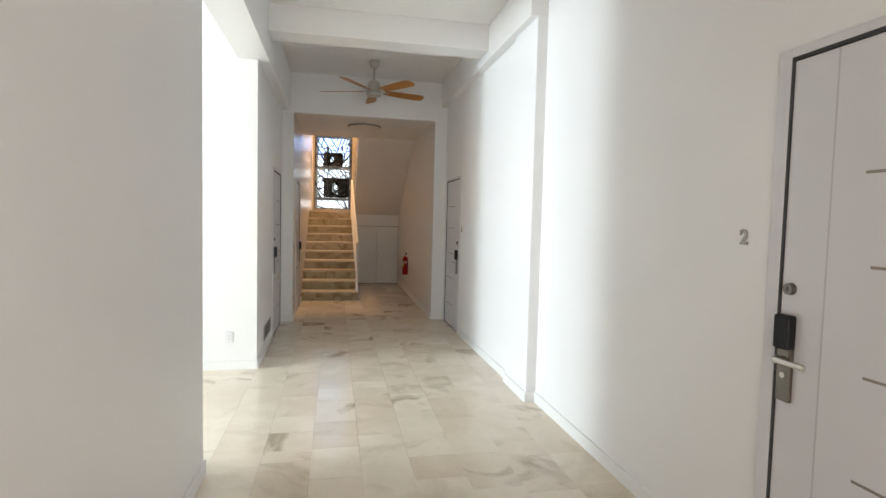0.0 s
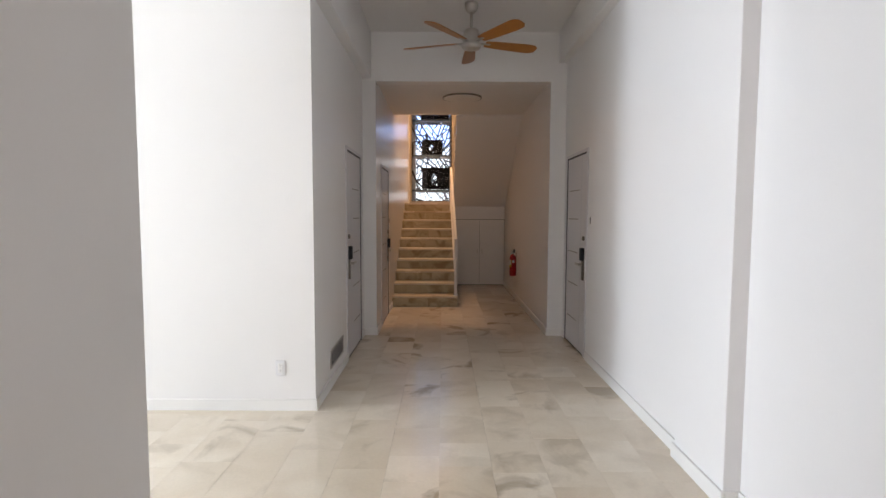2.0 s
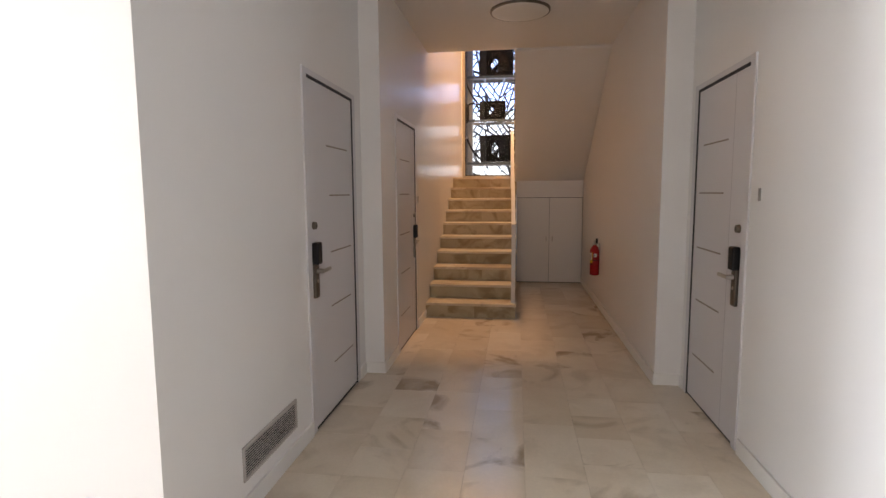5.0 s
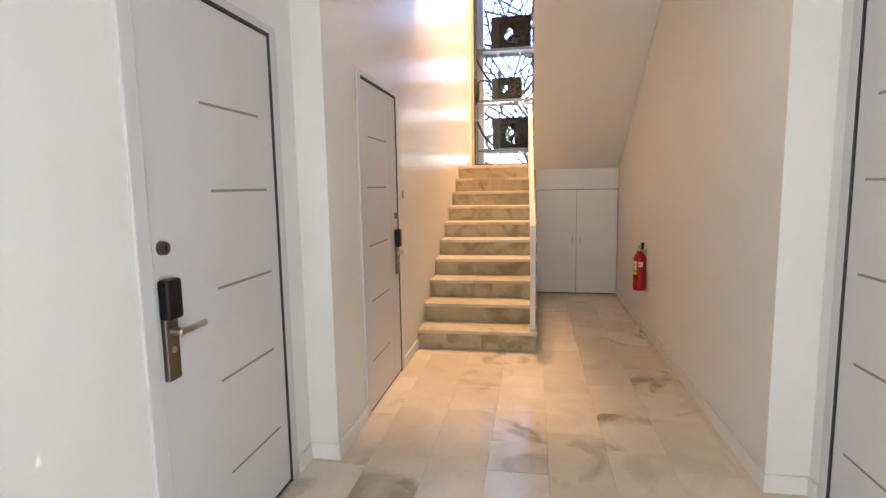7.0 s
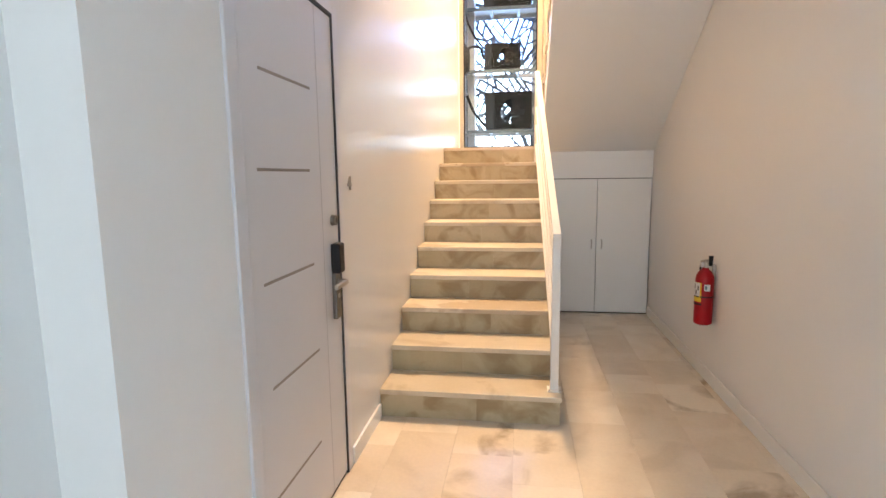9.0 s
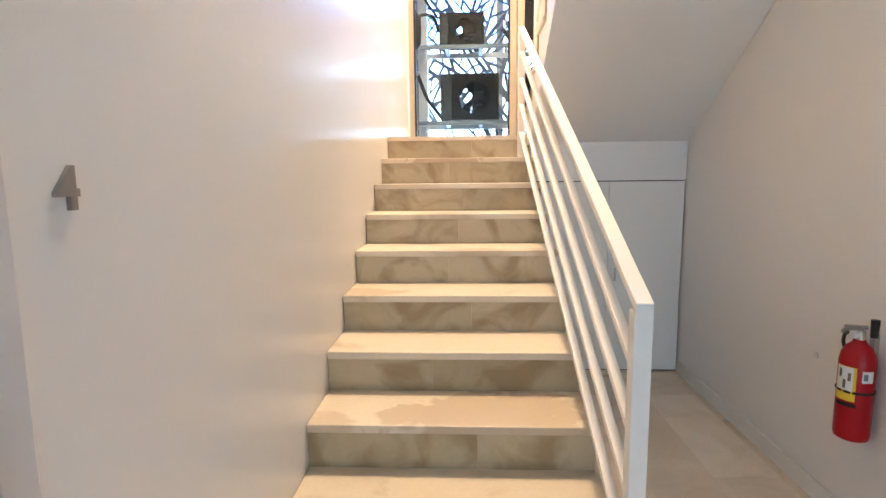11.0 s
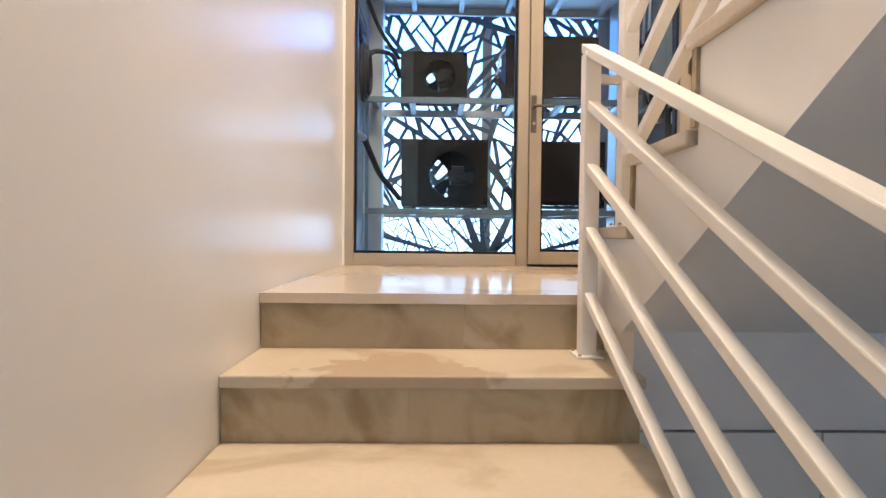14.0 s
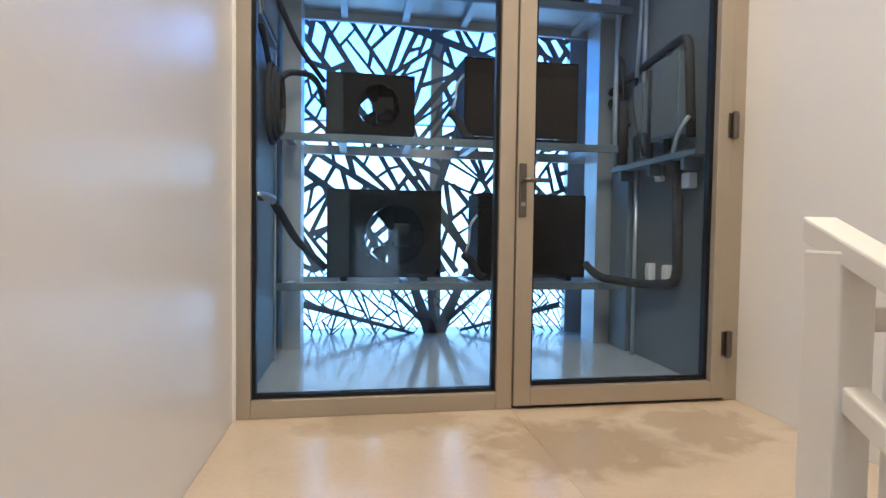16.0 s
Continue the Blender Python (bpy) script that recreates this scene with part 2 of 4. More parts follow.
def mesh_of(name, bm, mat, smooth=False):
    bmesh.ops.recalc_face_normals(bm, faces=bm.faces)
    me = bpy.data.meshes.new(name)
    bm.to_mesh(me)
    bm.free()
    me.materials.append(mat)
    if smooth:
        for f in me.polygons:
            f.use_smooth = True
    return me


def part(name, bm, mat, parent, label="", smooth=False):
    ob = new(name, mesh_of(name, bm, mat, smooth))
    ob.parent = parent
    if label:
        ob["label"] = label
    return ob


def thing(name, m, label, category, group="", kind=""):
    ob = new(name)
    ob.empty_display_size = 0.1
    ob.matrix_world = m
    return tagged(ob, label, category, group, kind)


def solid(name, bm, mat, label, category="", kind="structure", smooth=False):
    return tagged(new(name, mesh_of(name, bm, mat, smooth)), label, category or "wall", "", kind)


def cyl(bm, p, q, r, r2=None, seg=20):
    p, q = Vector(p), Vector(q)
    d = q - p
    m = Matrix.Translation((p + q) / 2) @ d.to_track_quat("Z", "Y").to_matrix().to_4x4()
    bmesh.ops.create_cone(bm, cap_ends=True, segments=seg, radius1=r, radius2=r if r2 is None else r2, depth=d.length, matrix=m)
    return bm


def lathe(bm, profile, seg=28, at=(0, 0, 0)):
    rings = []
    for r, z in profile:
        rings.append([bm.verts.new((at[0] + r * math.cos(2 * math.pi * i / seg), at[1] + r * math.sin(2 * math.pi * i / seg), at[2] + z)) for i in range(seg)])
    for a, b in zip(rings, rings[1:]):
        for i in range(seg):
            bm.faces.new((a[i], a[(i + 1) % seg], b[(i + 1) % seg], b[i]))
    bm.faces.new(rings[0])
    bm.faces.new(rings[-1][::-1])
    return bm


def tube(bm, pts, r, seg=10):
    """A bent pipe through pts, with its corners rounded."""
    pts = [Vector(p) for p in pts]
    path = [pts[0]]
    for a, b, c in zip(pts, pts[1:], pts[2:]):
        d = min(0.09, (b - a).length / 2.2, (c - b).length / 2.2)
        p, q = b + (a - b).normalized() * d, b + (c - b).normalized() * d
        for i in range(5):
            t = i / 4
            path.append(p.lerp(b, t).lerp(b.lerp(q, t), t))
    path.append(pts[-1])
    rings, side = [], None
    for i, p in enumerate(path):
        d = (path[min(i + 1, len(path) - 1)] - path[max(i - 1, 0)]).normalized()
        side = (d.orthogonal() if side is None else side - d * side.dot(d)).normalized()
        up = d.cross(side)
        rings.append([bm.verts.new(p + r * (side * math.cos(6.2832 * k / seg) + up * math.sin(6.2832 * k / seg))) for k in range(seg)])
    for a, b in zip(rings, rings[1:]):
        for k in range(seg):
            bm.faces.new((a[k], a[(k + 1) % seg], b[(k + 1) % seg], b[k]))
    bm.faces.new(rings[0][::-1])
    bm.faces.new(rings[-1])
    return bm


def beam(bm, p, q, w, h, bevel=0.003):
    """A straight bar of section w across and h high from p to q, its ends cut upright; it runs in a plane of constant x."""
    p, q = Vector(p), Vector(q)
    c = []
    for e in (p, q):
        c.append([bm.verts.new(e + Vector((sx * w / 2, 0, sz * h / 2))) for sx, sz in ((-1, -1), (1, -1), (1, 1), (-1, 1))])
    a, b = c
    fs = [bm.faces.new((a[i], a[(i + 1) % 4], b[(i + 1) % 4], b[i])) for i in range(4)]
    fs += [bm.faces.new(a[::-1]), bm.faces.new(b)]
    if bevel:
        es = list({e for f in fs for e in f.edges})
        bmesh.ops.bevel(bm, geom=es, offset=bevel, segments=2, profile=0.5, affect="EDGES")
    return bm


def prism(bm, poly, x0, x1):
    """An outline in y and z, drawn out from x0 to x1."""
    a = [bm.verts.new((x0, y, z)) for y, z in poly]
    b = [bm.verts.new((x1, y, z)) for y, z in poly]
    bm.faces.new(a)
    bm.faces.new(b[::-1])
    for i in range(len(poly)):
        j = (i + 1) % len(poly)
        bm.faces.new((a[i], b[i], b[j], a[j]))
    return bm


def wall_x(name, x0, x1, y0, y1, z0, z1, label, holes=(), mat=None):
    """A wall that runs along y, with openings (y0, y1, z0, z1)."""
    bm = bmesh.new()
    y = y0
    if holes and all(c <= z0 for a, b, c, d in holes):
        poly = [(y0, z1), (y0, z0)]
        for a, b, c, d in sorted(holes):
            poly += [(a, z0), (a, d), (b, d), (b, z0)]
        return solid(name, prism(bm, poly + [(y1, z0), (y1, z1)], x0, x1), mat or WALL, label)
    for a, b, c, d in sorted(holes):
        box(bm, x0, x1, y, a, z0, z1)
        if c > z0:
            box(bm, x0, x1, a, b, z0, c)
        box(bm, x0, x1, a, b, d, z1)
        y = b
    box(bm, x0, x1, y, y1, z0, z1)
    return solid(name, bm, mat or WALL, label)


# ---- structure ----
LOW = -0.02
wall_x("wall_hall_left_near", -0.30, -0.145, -1.8, 3.86, LOW, 3.02, "white painted wall ending at an open side room")
wall_x("wall_hall_left_far", -0.30, -0.155, 6.055, 8.45, LOW, 3.02, "white painted hall wall with a grey door", [(7.38, 8.25, -0.02, 2.105)])
wall_x("wall_hall_right_near", 2.28, 2.45, -1.8, 4.78, LOW, 3.55, "white painted wall with the grey door numbered two", [(1.50, 2.40, -0.02, 2.19)])
solid("pilaster_right", bx(2.192, 2.45, 4.78, 5.33, LOW, 3.2, 0.004), WALL, "white painted pilaster under a beam", "pilaster")
wall_x("wall_hall_right_far", 2.225, 2.45, 5.33, 8.45, LOW, 3.2, "white painted hall wall with a grey door", [(7.48, 8.33, -0.02, 2.105)])
HOLED = bx(-10.15, 0.3, -1.95, -1.8, LOW, 3.55)
box(HOLED, 1.8, 2.45, -1.95, -1.8, LOW, 3.55)
box(HOLED, 0.3, 1.8, -1.95, -1.8, 2.4, 3.55)
solid("wall_hall_back", HOLED, WALL, "plain white wall with an assumed unseen opening")
solid("wall_room_far", bx(-10.0, -0.30, 6.055, 6.20, LOW, 3.55), WALL, "bright white wall of the open side room")
wall_x("wall_room_window", -10.15, -10.0, -1.8, 6.2, LOW, 3.55, "unseen white wall with two tall window openings, one added for fill light", [(0.2, 2.8, 0.8, 2.7), (3.15, 5.05, 0.35, 2.65)])
solid("beam_left", bx(-0.34, -0.05, -1.8, 8.45, 3.02, 3.55, 0.004), WALL, "white plastered beam along the hall", "beam")
solid("beam_right", bx(2.13, 2.45, 4.78, 8.45, 3.2, 3.55, 0.004), WALL, "white plastered beam along the hall", "beam")
solid("beam_cross", bx(-0.05, 2.13, 6.0, 6.3, 3.285, 3.55, 0.004), WALL, "white plastered cross beam under the ceiling", "beam")
solid("ceiling_hall", bx(-10.15, 2.45, -1.95, 8.45, 3.55, 3.7), CEIL, "white plastered hall ceiling", "ceiling")
solid("wall_jamb_left", bx(-0.30, 0.0, 8.45, 8.62, LOW, 2.99), SATIN, "white pilaster beside the stair opening")
solid("wall_jamb_right", bx(2.04, 2.45, 8.45, 8.62, LOW, 2.99), WALL, "white pilaster beside the stair opening")
solid("wall_header", bx(-0.30, 2.45, 8.45, 8.62, 2.99, 6.45), WALL, "white wall over the wide stair opening")
wall_x("wall_stair_left", -0.15, 0.0, 8.62, 14.57, LOW, 6.45, "satin white stairwell wall catching window light", [(8.965, 9.795, -0.02, 2.07)], mat=SATIN)
solid("wall_stair_right", bx(2.04, 2.2, 8.62, 14.57, LOW, 6.45), WALL, "satin white stairwell wall")
bm = bx(0.0, 1.03, 8.62, 10.65, 3.01, 3.31)
box(bm, 1.03, 2.04, 8.62, 10.62, 3.01, 3.31)
solid("ceiling_stair", bm, CEIL, "white plastered stairwell ceiling with a stair opening", "ceiling")
solid("wall_window_top", bx(0.0, 2.04, 14.42, 14.57, 4.62, 6.45), WALL, "white wall above the tall window")
solid("ceiling_upper", bx(-0.3, 2.2, 8.45, 14.57, 6.45, 6.6), CEIL, "white ceiling of the upper storey", "ceiling")

# service shaft behind the glass
solid("shaft_floor", bx(-0.3, 2.4, 14.57, 16.5, 1.45, 1.61), SHAFTFLOOR, "grey sealed floor of the service shaft", "floor")
solid("wall_shaft_left", bx(-0.3, -0.06, 14.57, 16.5, 1.61, 5.6), SHAFT, "blue-grey rendered shaft wall")
solid("wall_shaft_right", bx(2.16, 2.4, 14.57, 16.5, 1.61, 5.6), SHAFT, "blue-grey rendered shaft wall")
solid("ground", bx(-400, 400, -400, 400, -0.6, -0.35), GROUND, "pale concrete ground outside reaching the horizon", "ground")


def baseboard(x0, x1, y0, y1, h=0.085):
    solid("baseboard", bx(x0, x1, y0, y1, LOW, h, 0.004), TRIM, "white painted baseboard", "baseboard")


baseboard(-0.145, -0.13, -1.8, 3.86)
baseboard(-0.30, -0.13, 3.86, 3.874)
baseboard(-0.155, -0.14, 6.04, 7.34)
baseboard(-10.0, -0.155, 6.041, 6.055)
baseboard(-0.155, -0.14, 8.30, 8.436)
baseboard(2.264, 2.28, 2.50, 4.78)
baseboard(2.264, 2.28, -1.8, 1.45)
baseboard(2.176, 2.192, 4.764, 5.345)
baseboard(2.192, 2.28, 4.766, 4.78)
baseboard(2.21, 2.225, 5.345, 7.43)
baseboard(2.21, 2.225, 8.38, 8.436)
baseboard(-0.15, 0.010, 8.436, 8.45)
baseboard(2.030, 2.22, 8.436, 8.45)
baseboard(0.0, 0.012, 8.45, 8.92)
baseboard(0.0, 0.014, 9.84, 10.34)
baseboard(2.028, 2.04, 8.45, 12.8)

# ---- stairs ----
RISE, GO, Y1, LAND = 0.166, 0.2975, 10.3445, 1.66


def staircase_lower():
    st = thing("staircase", pose(0, 0, 0), "cream marble staircase with brown-mottled risers tinted darker for shade beside a white wall", "staircase")
    body = [(Y1 + 0.025, LOW)]
    for k in range(1, 10):
        body += [(Y1 + 0.025 + (k - 1) * GO, k * RISE - 0.032), (Y1 + 0.025 + k * GO, k * RISE - 0.032)]
    body += [(Y1 + 0.025 + 9 * GO, LAND - 0.032), (13.06, LAND - 0.032), (13.06, LOW)]
    part("core", prism(bmesh.new(), body, 0.004, 1.012), WALL, st, "white rendered stair core")
    for k in range(1, 11):
        y = Y1 + (k - 1) * GO
        mid = 0.52 + 0.09 * math.sin(2.7 * k)
        for a, c in ((0.003, mid - 0.0002), (mid + 0.0002, 1.02)):
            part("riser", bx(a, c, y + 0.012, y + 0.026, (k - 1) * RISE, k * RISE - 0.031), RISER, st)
        if k < 10:
            part("tread", bx(0.002, 1.03, y, y + GO + 0.014, k * RISE - 0.031, k * RISE, 0.004), {9: STAINED_TOP, 3: STAINED_LOW}.get(k, STEP), st)
    return st


RISE2, TREAD1 = 0.178, 0.20


def staircase_upper():
    st = thing("staircase", pose(0.995, 13.065, LAND), "upper marble stair flight with a smooth white sloped soffit", "staircase")
    x0, x1 = 0.004, 1.043
    n = 9
    nose = [(-(k - 1) * GO, TREAD1 + (k - 1) * RISE2) for k in range(1, n + 1)]
    poly = [(-0.025, 0.0)]
    for k, (y, z) in enumerate(nose):
        poly += [(y - 0.025, z - 0.032)] + ([(y - 0.025 - GO, z - 0.032)] if k < n - 1 else [])
    # smooth underside
    ys, zs = 12.81 - 13.065, 1.59 - LAND
    end = 10.63 - 13.065
    poly += [(end, nose[-1][1] - 0.032), (end, 2.985 - LAND), (ys, zs), (-0.025, zs)]
    part("soffit", prism(bmesh.new(), poly, x0, x1), WALL, st, "white rendered stair side and underside")
    for k, (y, z) in enumerate(nose):
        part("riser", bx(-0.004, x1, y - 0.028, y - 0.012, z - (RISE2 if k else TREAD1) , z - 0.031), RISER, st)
        if k < n - 1:
            part("tread", bx(-0.012, x1, y - GO - 0.014, y, z - 0.031, z, 0.004), STEP, st)
    return st


staircase_lower()
staircase_upper()
solid("landing", bx(0.0, 2.04, 13.06, 14.62, 1.40, 1.629), WALL, "white rendered landing slab", "landing")


def rail_bar(name, p, q, w, h, parent, label=""):
    return part(name, beam(bmesh.new(), p, q, w, h), RAIL, parent, label)


def railing(m, label, y0, z0, y1, z1, slope_offsets, x0=0.0, x1=0.0, d0=0.0, d1=0.0):
    """Posts at both ends and five sloping bars between; z0, z1 are the treads' heights at y0, y1, and d0, d1 raise the bars' ends."""
    r = thing("stair_railing", m, label, "railing")
    for x, y, z, top in ((x0, y0, z0, slope_offsets[0] + d0), (x1, y1, z1, slope_offsets[0] + d1)):
        part("post", bx(x - 0.0225, x + 0.0225, y - 0.0225, y + 0.0225, z, z + top - 0.009, 0.003), RAIL, r)
        part("base_plate", bx(x - 0.038, x + 0.038, y - 0.046, y + 0.046, z, z + 0.007, 0.002), RAIL, r)
        for sx in (-1, 1):
            for sy in (-1, 1):
                part("bolt", cyl(bmesh.new(), (x + sx * 0.029, y + sy * 0.036, z + 0.006), (x + sx * 0.029, y + sy * 0.036, z + 0.013), 0.005, seg=8), STEEL, r)
    for i, o in enumerate(slope_offsets):
        w, h = (0.043, 0.027) if i == 0 else (0.029, 0.028)
        rail_bar("handrail" if i == 0 else "rail", (x0, y0 - (0.028 if i == 0 else -0.02) * (1 if y1 > y0 else -1), z0 + o + d0), (x1, y1 + (0.027 if i == 0 else -0.02) * (1 if y1 > y0 else -1), z1 + o + d1 + (0.027 * (z1 - z0) / abs(y1 - y0) if i == 0 else 0)), w, h, r)
    return r


OFFS = (0.883, 0.724, 0.550, 0.373, 0.190)


railing(pose(0.980, 0, 0), "white enamelled steel stair railing with five sloping bars", 10.456, RISE, 12.952, 9 * RISE, OFFS, 0.013, -0.030, -0.002, -0.020)
railing(pose(1.054, 0, 0), "white enamelled steel railing of the upper flight", 12.95, LAND + TREAD1, 10.55, LAND + TREAD1 + 8 * RISE2, OFFS)
bm = bx(-0.02, 0.085, -0.010, 0.010, -0.012, 0.012, 0.002)
b = thing("rail_bracket", pose(0.985, 12.952, 2.275), "small steel bracket joining two railings", "bracket")
part("arm", bm, STEEL, b)

# cupboard under the upper flight
cup = thing("cupboard", pose(1.03, 12.81, 0), "white two-door cupboard built in under the stairs", "cupboard")
part("body", bx(0.0, 1.008, 0.03, 0.30, 0.0, 1.325), TRIM, cup)
part("lintel", bx(0.0, 1.008, 0.0, 0.24, 1.335, 1.60), WALL, cup)
part("shadow_gap", bx(0.002, 1.006, 0.022, 0.032, 0.0, 1.334), GAP, cup, "dark gap around the doors")
for i, (a, c) in enumerate(((0.006, 0.500), (0.505, 1.000))):
    d = part("door", bx(a, c, 0.0, 0.022, 0.012, 1.327, 0.002), TRIM, cup)
    hx = c - 0.045 if i == 0 else a + 0.045
    bm = tube(bmesh.new(), ((hx, 0, 0.735), (hx, -0.03, 0.735), (hx, -0.03, 0.655), (hx, 0, 0.655)), 0.006, 8)
    part("handle", bm, STEEL, d, "short steel handle", True)

# ---- doors ----


def flat_door(name, m, w, h, hand, label, lock_z=0.0, lock_in=0.045, hinge_shown=True, seam=True):
    """A flush door in its frame. Local x from the hinge side to the lock side (times hand), y into the wall, z up."""
    d = thing(name, m, label, "door", "grey apartment doors", "structure")

    def lb(a, c, y0, y1, z0, z1, bev=0.0):
        a, c = sorted((a * hand, c * hand))
        return bx(a, c, y0, y1, z0, z1, bev)

    f = 0.045
    part("frame", lb(-f - 0.02, -0.006, -0.010, 0.09, 0, h + 0.042, 0.003), DOOR, d)
    part("frame", lb(w + 0.006, w + f + 0.02, -0.010, 0.09, 0, h + 0.042, 0.003), DOOR, d)
    part("frame", lb(-0.006, w + 0.006, -0.010, 0.09, h + 0.008, h + 0.042, 0.003), DOOR, d)
    part("seal", lb(-0.008, w + 0.008, 0.003, 0.036, -0.004, h + 0.01), GAP, d, "dark seal around the leaf")
    part("backing", lb(-0.008, w + 0.008, 0.09, 0.10, -0.004, h + 0.01), GAP, d, "dark backing")
    part("gasket", lb(w - 0.003, w + 0.007, 0.004 if hinge_shown else -0.008, 0.02, 0.0, h + 0.009), GAP, d, "dark rubber gasket")
    part("gasket", lb(-0.007, 0.006, -0.008 if hinge_shown else 0.004, 0.02, 0.0, h + 0.009), GAP, d, "dark rubber gasket")
    part("gasket", lb(0.006, w - 0.003, -0.008, 0.02, h - 0.004, h + 0.009), GAP, d, "dark rubber gasket")
    leaf = part("leaf", lb(0.007, w - 0.004, -0.002, 0.022, 0.016, h - 0.008, 0.002), DOOR, d)
    for z, a, c in ((0.315, 0.08, 0.475), (0.695, 0.10, 0.50), (1.045, 0.08, 0.485), (1.405, 0.08, 0.485), (1.712, 0.12, 0.52)):
        part("groove", lb(a, c, -0.0035, 0.004, z - 0.005, z + 0.005, 0.0008), GROOVE, leaf, "taupe inlaid strip")
    if seam:
        part("vertical_groove", lb(w - 0.185, w - 0.178, -0.0025, 0.004, 0.018, h - 0.010), SEAM, leaf, "grey vertical groove")
    x = w - lock_in
    part("deadbolt", cyl(bmesh.new(), (x * hand, -0.020, 1.212 + lock_z), (x * hand, 0.0, 1.212 + lock_z), 0.021, 0.024, 28), DARKSTEEL, leaf, "round bronze steel deadbolt", False)
    part("keyway", bx(x * hand - 0.003, x * hand + 0.003, -0.022, -0.018, 1.203 + lock_z, 1.221 + lock_z), BLACK, leaf)
    plate = part("lock_plate", lb(x - 0.030, x + 0.030, -0.020, 0.0, 0.785 + lock_z, 1.06 + lock_z, 0.004), DARKSTEEL, leaf, "bronze steel lock plate")
    part("reader", lb(x - 0.034, x + 0.034, -0.042, 0.0, 0.985 + lock_z, 1.115 + lock_z, 0.009), BLACK, leaf, "glossy black card reader")
    part("key_cover", cyl(bmesh.new(), (x * hand, -0.022, 0.885 + lock_z), (x * hand, -0.018, 0.885 + lock_z), 0.011), STEEL, plate)
    bm = cyl(bmesh.new(), (x * hand, -0.055, 0.945 + lock_z), (x * hand, -0.018, 0.945 + lock_z), 0.014)
    part("handle_neck", bm, STEEL, plate)
    part("lever", lb(x - 0.125, x + 0.014, -0.062, -0.046, 0.934 + lock_z, 0.956 + lock_z, 0.006), STEEL, plate, "brushed steel lever")
    return d


# local y points into the wall
flat_door("door_1", pose(-0.155, 8.215, 0, 0, 0, 90), 0.81, 2.075, -1, "closed pale grey door with taupe strips and a keycard lock", 0.018, seam=False)
flat_door("door_2", pose(-0.0, 8.99, 0, 0, 0, 90), 0.775, 2.045, 1, "closed pale grey door numbered four beside the stairs", -0.015, 0.072, hinge_shown=False)
flat_door("door_3", pose(2.225, 8.295, 0, 0, 0, -90), 0.775, 2.075, 1, "closed pale grey door with a keycard lock in the hall")
flat_door("door_4", pose(2.28, 1.535, 0, 0, 0, -90), 0.82, 2.155, -1, "closed pale grey door numbered two at the hall's start", 0.085, hinge_shown=False)


def wall_number(name, text, m, size, label):
    cu = bpy.data.curves.new(name, "FONT")
    cu.body, cu.size, cu.extrude, cu.offset, cu.align_x, cu.align_y = text, size, 0.004, 0.002, "CENTER", "CENTER"
    tmp = new("tmp", cu)
    me = bpy.data.meshes.new_from_object(tmp.evaluated_get(bpy.context.evaluated_depsgraph_get()))
    bpy.data.objects.remove(tmp)
    me.materials.append(DIGIT)
    ob = new(name, me)
    ob.matrix_world = m
    return tagged(ob, label, "number")


wall_number("door_number", "2", pose(2.276, 2.555, 1.479, 90, 0, -90), 0.088, "grey metal number two on a white wall")
wall_number("door_number", "4", pose(0.004, 9.935, 1.345, 90, 0, 90), 0.088, "grey metal number four on a white wall")
wall_number("door_number", "1", pose(2.221, 7.345, 1.394, 90, 0, -90), 0.088, "grey metal number one on the hall wall")

# ---- glazed screen and door on the landing ----
GY, GZ, GTOP = 14.477, 1.66, 4.62
win = thing("window_1", pose(0, GY, GZ), "tall champagne aluminium glazed screen with a hinged glass door", "window", "", "structure")
H = GTOP - GZ
part("frame", bx(0.0, 0.062, -0.02, 0.06, 0.0, H, 0.003), ALU, win)
part("frame", bx(1.978, 2.04, -0.02, 0.06, 0.0, H, 0.003), ALU, win)
part("frame", bx(0.062, 1.978, -0.02, 0.06, H - 0.06, H, 0.003), ALU, win)
part("frame", bx(0.062, 0.988, -0.02, 0.06, 0.0, 0.068, 0.003), ALU, win)
part("mullion", bx(0.988, 1.052, -0.02, 0.06, 0.0, H - 0.06, 0.003), ALU, win)
part("threshold", bx(1.052, 1.978, -0.01, 0.06, 0.0, 0.012, 0.002), GAP, win, "dark threshold gap")


def gasket(x0, x1, z0, z1, t=0.015):
    bm = bx(x0, x0 + t, 0.0, 0.034, z0, z1)
    box(bm, x1 - t, x1, 0.0, 0.034, z0, z1)
    box(bm, x0 + t, x1 - t, 0.0, 0.034, z0, z0 + t)
    box(bm, x0 + t, x1 - t, 0.0, 0.034, z1 - t, z1)
    return bm


part("gasket", gasket(0.062, 0.988, 0.068, H - 0.06), BLACK, win, "black rubber gasket")
pane = part("pane", bx(0.07, 0.98, 0.012, 0.020, 0.074, H - 0.068), GLASS, win)
pane.visible_shadow = False
leaf = part("door_leaf", bx(1.056, 1.124, -0.03, 0.05, 0.014, H - 0.064, 0.003), ALU, win, "hinged aluminium door leaf")
part("stile", bx(1.912, 1.974, -0.03, 0.05, 0.014, H - 0.064, 0.003), ALU, leaf)
part("bottom_rail", bx(1.124, 1.912, -0.03, 0.05, 0.014, 0.085, 0.003), ALU, leaf)
part("top_rail", bx(1.124, 1.912, -0.03, 0.05, H - 0.134, H - 0.064, 0.003), ALU, leaf)
part("gasket", gasket(1.124, 1.912, 0.085, H - 0.134), BLACK, leaf, "black rubber gasket")
pane = part("pane", bx(1.130, 1.906, 0.012, 0.020, 0.090, H - 0.14), GLASS, leaf)
pane.visible_shadow = False
